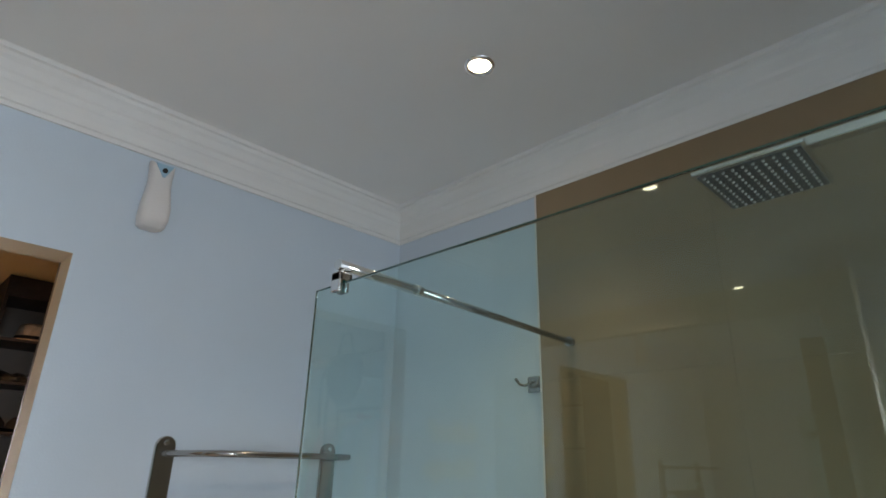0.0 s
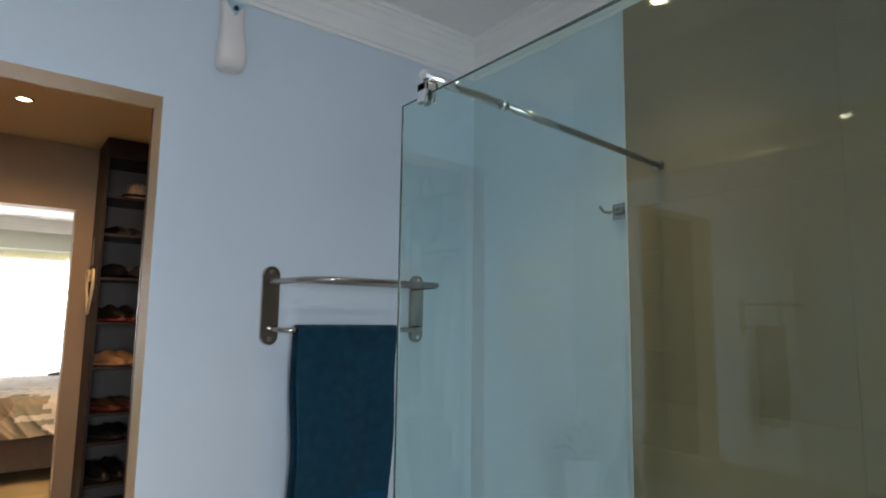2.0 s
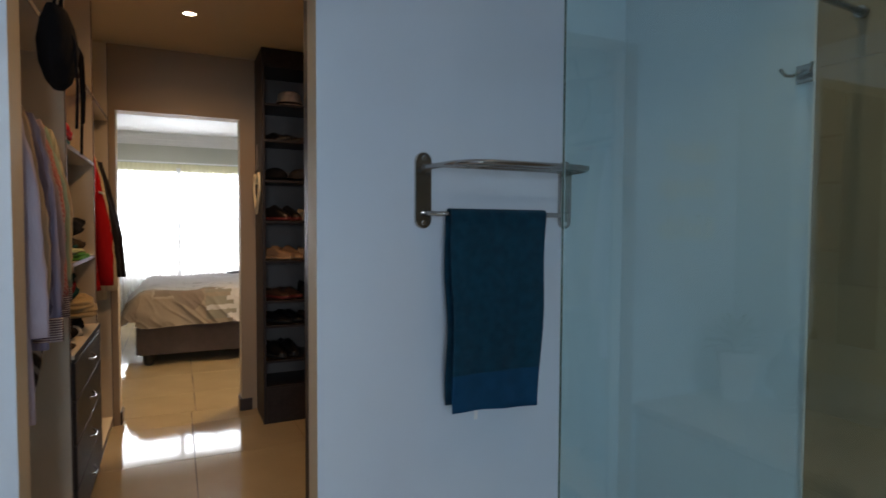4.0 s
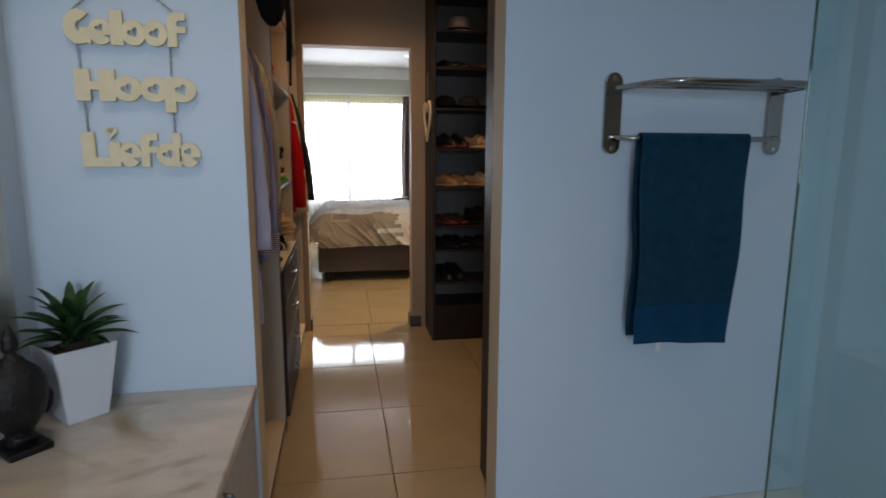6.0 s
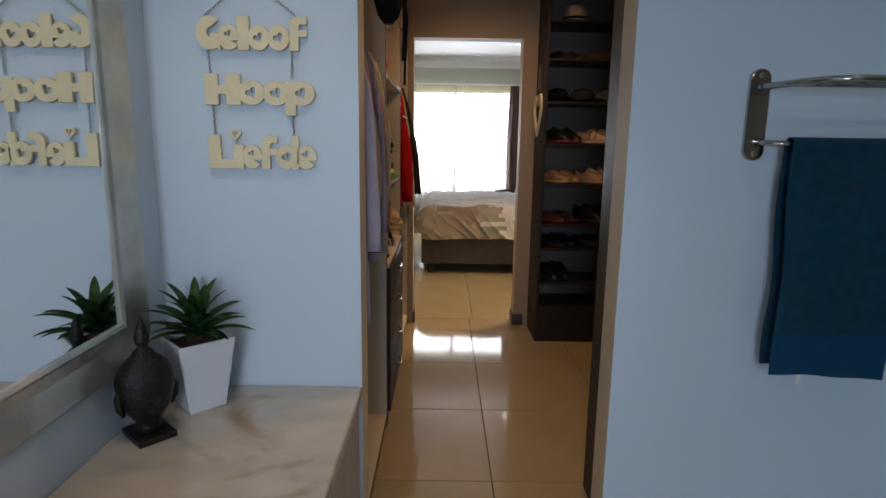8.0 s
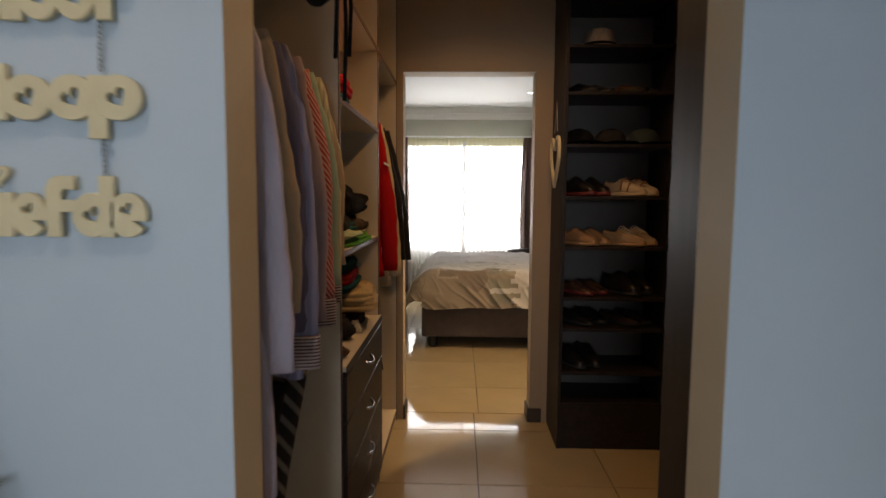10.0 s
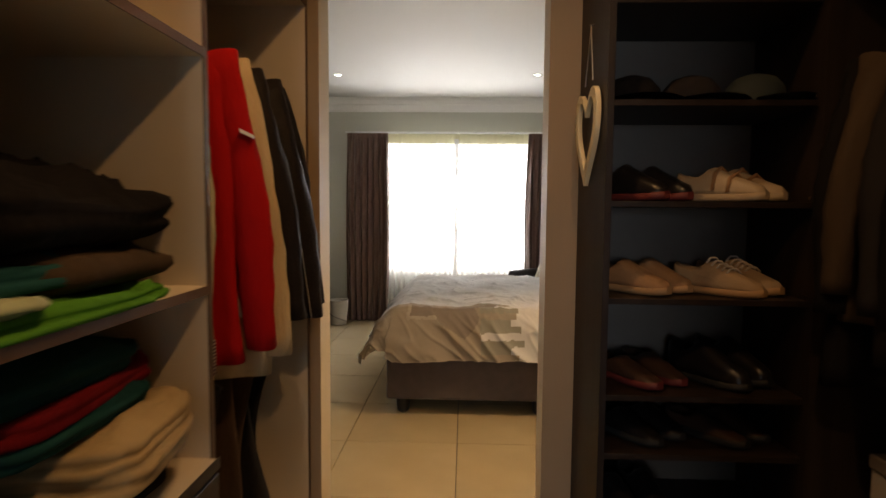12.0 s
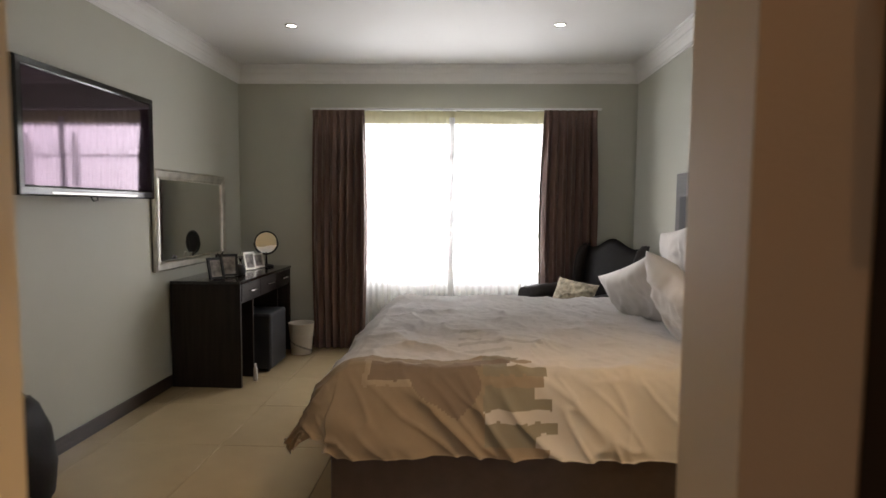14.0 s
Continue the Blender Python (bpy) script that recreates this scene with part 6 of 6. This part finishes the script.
def pillow(label, x, y, z, w, h, d, rx, ry, rz, m="linen", seed=0, name="pillow"):
    n = 44
    off = seed * 7.3
    bm = bmesh.new()
    front, back = [], []
    for sgn, store in ((1, front), (-1, back)):
        for j in range(n + 1):
            row = []
            for i in range(n + 1):
                a, b = 2 * i / n - 1, 2 * j / n - 1
                pin = 1 - 0.07 * (1 - a * a) - 0.0
                pin2 = 1 - 0.07 * (1 - b * b)
                px, pz = a * w / 2 * pin2, b * h / 2 * pin
                fat = (max(0.0, 1 - a ** 4) * max(0.0, 1 - b ** 4)) ** 0.55
                wr = 0.016 * noise.noise((px * 8 + off, pz * 8, sgn)) + 0.009 * noise.noise((px * 20 + off, pz * 20, sgn)) + 0.012 * (1 - abs(noise.noise((px * 7 + pz * 5 + off, pz * 6 - px * 3, sgn)))) ** 7
                wr += 0.010 * math.sin(6 * math.atan2(b, a + 0.001) + off) * min(1, abs(a) ** 3 + abs(b) ** 3)
                row.append((px, sgn * (d / 2 * fat + wr * fat), pz))
            store.append(row)
    loft(bm, front, cap=False, closed=False)
    loft(bm, back, cap=False, closed=False)
    bmesh.ops.remove_doubles(bm, verts=bm.verts, dist=0.0008)
    ob = part(name, bm, m, at=pose(x, y, z, rx, ry, rz))
    return tagged(ob, label, name, group="bed pillows" if name == "pillow" else "")


pillow("white pillow leaning on the bed", 1.15, 7.62, 0.80, 0.62, 0.44, 0.17, -32, 18, 104, seed=1)
pillow("white pillow leaning on the bed", 1.16, 6.98, 0.82, 0.64, 0.46, 0.17, -26, -14, 97, seed=2)
pillow("white pillow standing against the headboard", 1.46, 7.72, 0.97, 0.66, 0.50, 0.16, -14, 10, 92, seed=3)
pillow("white pillow standing against the headboard", 1.47, 6.98, 0.96, 0.66, 0.48, 0.16, -14, -3, 90, seed=4)


def headboard():
    t = thing("headboard", "dark wooden headboard with black inset panels", "headboard")
    part("board", one(1.60, 1.648, 6.22, 8.43, 0.0, 1.56, 0.005), mat("grey_brown_veneer", (0.10, 0.095, 0.095), 0.4, var=0.2, stretch=(1, 1, 8)), t)
    for y0, y1 in ((6.34, 7.27), (7.38, 8.33)):
        part("inset_panel", one(1.590, 1.5995, y0, y1, 0.75, 1.40, 0.003), "black", t, "black inset panel")


headboard()


def dressing_table():
    t = thing("dressing_table", "dark wooden dressing table with three drawers", "dressing table")
    x0, x1, y0, y1, h = BX0 + 0.018, -1.487, 8.258, 9.43, 0.77
    part("top", one(x0, x1 + 0.008, y0 - 0.006, y1 + 0.006, h - 0.022, h, 0.003), mat("polished_wenge_top", (0.015, 0.0095, 0.0075), 0.10, var=0.3, stretch=(12, 0.8, 12), coat=0.4), t, "polished dark top")
    part("side_panel", one(x0, x1, y0, y0 + 0.025, 0, h - 0.0225, 0.002), "wenge", t)
    part("side_panel", one(x0, x1, y1 - 0.025, y1, 0, h - 0.0225, 0.002), "wenge", t)
    part("back_panel", one(x0, x0 + 0.012, y0 + 0.026, y1 - 0.026, 0.25, h - 0.0225, 0), "wenge_h", t)
    part("rail_panel", one(x0 + 0.013, x1 - 0.012, y0 + 0.026, y1 - 0.026, h - 0.165, h - 0.15, 0), "wenge_h", t)
    part("foot_rail", one(x0 + 0.10, x0 + 0.12, y0 + 0.026, y1 - 0.026, 0.02, 0.14, 0.001), "wenge_h", t)
    for yy in (y0 + 0.30, y1 - 0.30):
        part("divider", one(x0 + 0.02, x1 - 0.02, yy - 0.01, yy + 0.01, 0, h - 0.1655, 0), "wenge", t)
    w = (y1 - y0 - 0.052) / 3
    for k in range(3):
        a = y0 + 0.026 + k * w
        d = part("drawer", one(x1 - 0.011, x1 + 0.004, a + 0.003, a + w - 0.003, h - 0.148, h - 0.026, 0.002), "wenge_h", t)
        bm = bmesh.new()
        c = a + w / 2
        cyl(bm, (x1 + 0.026, c - 0.062, h - 0.085), (x1 + 0.026, c + 0.062, h - 0.085), 0.005, 10)
        for q in (-0.045, 0.045):
            cyl(bm, (x1 + 0.003, c + q, h - 0.085), (x1 + 0.026, c + q, h - 0.085), 0.004, 8)
        part("handle", bm, "chrome", d, "chrome bar handle")
    p = thing("pouf_stool", "dark upholstered cube stool under the table", "stool", pose(-1.60, 8.86, 0))
    part("cube", one(-0.19, 0.19, -0.19, 0.19, 0.02, 0.46, 0.02, 3), "pouf", p)
    for sx in (-0.15, 0.15):
        for sy in (-0.15, 0.15):
            bm = bmesh.new()
            cyl(bm, (sx, sy, 0), (sx, sy, 0.022), 0.015, 10)
            part("foot", bm, "black", p)
    b = thing("bottle", "small clear plastic bottle on the floor", "bottle", pose(-1.455, 8.45, 0))
    bm = bmesh.new()
    lathe(bm, [(0.015, 0), (0.016, 0.02), (0.015, 0.09), (0.008, 0.11), (0.008, 0.13)], 14)
    part("body", bm, "binm", b)


dressing_table()
TT = 0.7705


def table_mirror():
    t = thing("wall_mirror", "silver framed mirror on the wall above the dressing table", "mirror", pose(BX0 + 0.009, 0, 0.85, 0, 0, 0))
    y0, y1, z0, z1 = 8.06, 9.19, 0.0, 0.705
    prof = [(0.0, 0.002), (0.0, 0.018), (0.012, 0.028), (0.045, 0.020), (0.055, 0.014), (0.068, 0.018), (0.072, 0.008)]
    bm = bmesh.new()
    loft(bm, [[(h, y0 + d, z0 + d), (h, y1 - d, z0 + d), (h, y1 - d, z1 - d), (h, y0 + d, z1 - d)] for d, h in prof], cap=False, smooth=False)
    part("frame", bm, "silver", t)
    part("mirror_glass", one(0.001, 0.009, y0 + 0.068, y1 - 0.068, z0 + 0.068, z1 - 0.068, 0), "mirror", t)
    part("backing", one(-0.008, 0.0005, y0 + 0.004, y1 - 0.004, z0 + 0.004, z1 - 0.004, 0), "black", t)


table_mirror()


def makeup_mirror():
    t = thing("makeup_mirror", "round dark metal make-up mirror on a stand", "mirror", pose(-1.66, 9.30, TT, 0, 0, -58))
    bm = bmesh.new()
    lathe(bm, [(0.062, 0), (0.062, 0.012), (0.05, 0.02), (0.012, 0.026), (0.009, 0.05), (0.008, 0.13)], 24)
    part("stand", bm, "black", t)
    bm = bmesh.new()
    tube(bm, [(0, 0.098 * math.cos(a), 0.215 + 0.098 * math.sin(a)) for a in (2 * math.pi * i / 32 for i in range(32))], 0.007, 8, closed=True)
    ring = part("ring", bm, "black", t)
    bm = bmesh.new()
    cyl(bm, (-0.003, 0, 0.215), (0.003, 0, 0.215), 0.096, 32)
    part("mirror_glass", bm, "mirror", ring)
    bm = bmesh.new()
    tube(bm, [(0, 0.106 * math.cos(a), 0.215 + 0.106 * math.sin(a)) for a in (math.pi + math.pi * i / 16 for i in range(17))], 0.005, 8)
    part("yoke", bm, "black", t)


makeup_mirror()


def photo_frame(label, y, x, w, h, m, turn=0.0, lean=-14):
    t = thing("photo_frame", label, "photo frame", pose(x, y, TT + 0.002, 0, lean, turn), group="photo frames")
    bm = bmesh.new()
    loft(bm, [[(d2, -w / 2 + d, d), (d2, w / 2 - d, d), (d2, w / 2 - d, h - d), (d2, -w / 2 + d, h - d)] for d, d2 in ((0, 0.0), (0, 0.014), (0.016, 0.014), (0.018, 0.006))], cap=False, smooth=False)
    part("frame", bm, m, t)
    part("picture", one(0.001, 0.006, -w / 2 + 0.004, w / 2 - 0.004, 0.004, h - 0.004, 0), "photo", t, "plain grey picture")


photo_frame("small silver photo frame on the table", 9.02, -1.70, 0.11, 0.15, "silver", -30)
photo_frame("small silver photo frame on the table", 9.17, -1.68, 0.12, 0.13, "silver", -24)
photo_frame("dark photo frame seen from behind", 8.55, -1.70, 0.16, 0.17, "black", -60)
photo_frame("dark photo frame on the table", 8.37, -1.70, 0.12, 0.16, "black", -35)


def bottle(label, x, y, prof, m):
    t = thing("bottle", label, "bottle", pose(x, y, TT), group="table bottles")
    bm = bmesh.new()
    lathe(bm, prof, 18)
    part("body", bm, m, t)


bottle("small glass scent bottle on the table", -1.72, 8.86, [(0.022, 0), (0.026, 0.01), (0.024, 0.06), (0.010, 0.075), (0.010, 0.10), (0.018, 0.104), (0.018, 0.13), (0.004, 0.135)], "steel")
bottle("dark jar on the table", -1.66, 8.70, [(0.04, 0), (0.043, 0.02), (0.043, 0.05), (0.035, 0.06), (0.03, 0.075), (0.004, 0.08)], "black")


def figurine():
    bm = bmesh.new()
    tube(bm, [(0, 0, 0), (0.0, 0.005, 0.06), (0.01, 0.0, 0.11), (0.03, 0.015, 0.16), (0.05, 0.03, 0.20)], [0.02, 0.012, 0.016, 0.010, 0.004], 10)
    tube(bm, [(0.005, 0.0, 0.10), (0.02, -0.03, 0.15), (0.035, -0.035, 0.19)], [0.010, 0.008, 0.004], 8)
    tagged(part("figurine", bm, "black", at=pose(-1.74, 8.44, TT)), "slim dark branching figurine on the table", "figurine")


figurine()


def television():
    t = thing("television", "flat black television on a wall bracket, switched off", "television", pose(-1.83, 0, 0))
    y0, y1, z0, z1 = 6.705, 7.80, 1.345, 1.955
    bm = bmesh.new()
    loft(bm, [[(h, y0 + d, z0 + d * 1.2), (h, y1 - d, z0 + d * 1.2), (h, y1 - d, z1 - d), (h, y0 + d, z1 - d)] for d, h in ((0.0, -0.04), (0.0, -0.008), (0.006, 0.0), (0.032, 0.001), (0.040, -0.003))], cap=False, smooth=False)
    part("bezel", bm, "tvcase", t, "gloss black bezel")
    part("screen", one(-0.010, -0.003, y0 + 0.036, y1 - 0.036, z0 + 0.044, z1 - 0.036, 0), "screen", t, "dark glossy screen")
    part("rear_case", one(-0.075, -0.0405, y0 + 0.02, y1 - 0.02, z0 + 0.02, z1 - 0.02, 0.015), "black", t)
    part("speaker_strip", one(-0.002, 0.003, y0 + 0.2, y1 - 0.2, z0 + 0.010, z0 + 0.020, 0.001), "steel", t, "thin silver strip")
    part("bracket", one(BX0 + 1.831, -0.0755, 7.15, 7.35, 1.55, 1.75, 0.005), "black", t, "wall bracket")
    bm = bmesh.new()
    tube(bm, [(-0.06, 7.25, 1.37), (-0.065, 7.3, 1.325), (-0.08, 7.36, 1.33), (-0.10, 7.38, 1.38)], 0.004, 8)
    part("cable", bm, "black", t)


television()


def waste_bin():
    t = thing("waste_bin", "white round waste bin with grey spots", "waste bin", pose(-1.345, 9.28, 0))
    bm = bmesh.new()
    lathe(bm, [(0.085, 0), (0.088, 0.004), (0.112, 0.27), (0.116, 0.275), (0.112, 0.278), (0.108, 0.27), (0.085, 0.012), (0.001, 0.010)], 32)
    part("pail", bm, "binm", t)
    for k in range(36):
        a, z = k * 2.4, 0.025 + 0.24 * ((k * 0.618) % 1)
        r = 0.0885 + 0.0235 * (z / 0.27)
        bm = bmesh.new()
        cyl(bm, ((r - 0.001) * math.cos(a), (r - 0.001) * math.sin(a), z), ((r + 0.0008) * math.cos(a), (r + 0.0008) * math.sin(a), z), 0.010, 10)
        part("spot", bm, "bindot", t)


waste_bin()


def wing_chair():
    t = thing("wing_chair", "dark leather wingback armchair in the corner", "armchair", pose(1.10, 8.98, 0, 0, 0, -52))
    # local: faces -y, back at +y
    part("seat", one(-0.27, 0.27, -0.34, 0.22, 0.20, 0.46, 0.05, 4), "chairhide", t)
    bm = bmesh.new()
    rows = []
    for k in range(13):
        v = k / 12
        z = 0.30 + 0.72 * v
        y = 0.24 + 0.10 * v
        row = []
        for i in range(25):
            a = -1 + 2 * i / 24
            top = 0.05 * math.cos(a * math.pi * 1.5) * (v > 0.9)
            row.append((a * (0.30 + 0.02 * v), y - 0.06 * math.exp(-(a * 1.4) ** 2) * math.sin(v * 3), z + top * 0.8))
        rows.append(row)
    loft(bm, rows, cap=False, closed=False)
    bmesh.ops.solidify(bm, geom=bm.faces[:], thickness=0.11)
    for f in bm.faces:
        f.smooth = True
    part("backrest", bm, "chairhide", t)
    for s in (-1, 1):
        bm = bmesh.new()
        tube(bm, [(s * 0.34, 0.26, 0.60), (s * 0.345, 0.0, 0.60), (s * 0.35, -0.25, 0.595), (s * 0.35, -0.36, 0.59)], [0.06, 0.07, 0.075, 0.07], 14)
        box(bm, min(s * 0.29, s * 0.40), max(s * 0.29, s * 0.40), -0.36, 0.28, 0.14, 0.58, 0.03, 3)
        part("armrest", bm, "chairhide", t)
        bm = bmesh.new()
        rings = []
        for z, d in ((0.60, 0.20), (0.70, 0.19), (0.80, 0.18), (0.90, 0.16), (0.97, 0.12), (1.01, 0.05)):
            y1 = 0.36 + 0.06 * (z - 0.6)
            rings.append([(s * 0.30 + 0.035 * math.cos(q), y1 - d / 2 + d / 2 * math.sin(q), z) for q in (2 * math.pi * i / 18 for i in range(18))])
        loft(bm, rings)
        part("wing", bm, "chairhide", t)
    for sx in (-0.30, 0.30):
        for sy in (-0.30, 0.24):
            bm = bmesh.new()
            cyl(bm, (sx, sy, 0), (sx, sy, 0.205), 0.018, 12, 0.026)
            part("leg", bm, "black", t)


wing_chair()
pillow("small patterned cushion on the armchair", 0.97, 8.86, 0.60, 0.36, 0.30, 0.10, -30, 6, -40, "floral", 6, "cushion")


def shoulder_bag():
    t = thing("shoulder_bag", "black bag with a strap standing by the wall", "bag", pose(-1.80, 6.56, 0))
    bm = bmesh.new()
    rings = []
    for z, a, b in ((0.0, 0.10, 0.17), (0.02, 0.118, 0.20), (0.16, 0.125, 0.21), (0.32, 0.105, 0.19), (0.43, 0.07, 0.15), (0.47, 0.02, 0.11)):
        rings.append([(a * math.cos(q) + 0.012 * noise.noise((z * 9, q, 2)), b * math.sin(q) + 0.02 * noise.noise((z * 9, q, 5)), z) for q in (2 * math.pi * i / 28 for i in range(28))])
    loft(bm, rings)
    part("pouch", bm, C["leather"], t)
    bm = bmesh.new()
    tube(bm, [(0.02, -0.13, 0.40), (-0.04, -0.08, 0.54), (-0.10, 0.0, 0.62), (-0.06, 0.07, 0.55), (0.0, 0.13, 0.40)], 0.014, 8)
    part("strap", bm, C["leather"], t)


shoulder_bag()


# ---- small things ----
def door_stop():
    t = thing("door_stop", "small white rubber door stop on the floor", "door stop", pose(0.305, 2.39, 0))
    bm = bmesh.new()
    lathe(bm, [(0.016, 0), (0.018, 0.003), (0.015, 0.03), (0.010, 0.036), (0.001, 0.037)], 18)
    part("body", bm, "plastic", t)


door_stop()


# ---- floor tiles ----
def tiles():
    s, j = 0.632, 0.004
    def slab(w, d):
        bm = bmesh.new()
        box(bm, j / 2, w - j / 2, j / 2, d - j / 2, -0.012, 0.0, 0.0012, 1)
        me = bpy.data.meshes.new("floor_tile")
        bm.to_mesh(me)
        bm.free()
        return me
    whole = slab(s, s)
    for name, material, xo, yo, x0, x1, y0, y1, label in (
            ("floor_closet", "tile", 0.02, 2.737, XL - 0.1, XR + 0.1, YA0 + 0.005, YB1 - 0.02, "polished cream porcelain tile floor"),
            ("floor_bedroom", "tile", 0.05, 7.283, BX0 - 0.1, BX1 + 0.1, YB1 - 0.015, BY1 + 0.1, "polished cream porcelain tile floor"),
            ("floor_bathroom", "bathtile", 0.05, 2.3, XL - 0.1, XR + 0.1, -1.8, YA0, "pale grey tile floor")):
        t = thing(name, label, "floor", kind="structure")
        xs = [xo + s * k for k in range(-8, 9)]
        ys = [yo + s * k for k in range(-12, 13)]
        for a in xs:
            for b in ys:
                a0, a1, b0, b1 = max(a, x0), min(a + s, x1), max(b, y0), min(b + s, y1)
                if a1 - a0 < 0.02 or b1 - b0 < 0.02:
                    continue
                full = abs(a1 - a0 - s) < 1e-4 and abs(b1 - b0 - s) < 1e-4
                me = whole.copy() if full and whole.materials and whole.materials[0] != M[material] else (whole if full else slab(a1 - a0, b1 - b0))
                if not me.materials:
                    me.materials.append(M[material])
                elif me.materials[0] != M[material]:
                    me.materials[0] = M[material]
                if full:
                    whole = me
                ob = new("tile", me)
                ob.parent = t
                ob.location = (a0, b0, 0)


tiles()
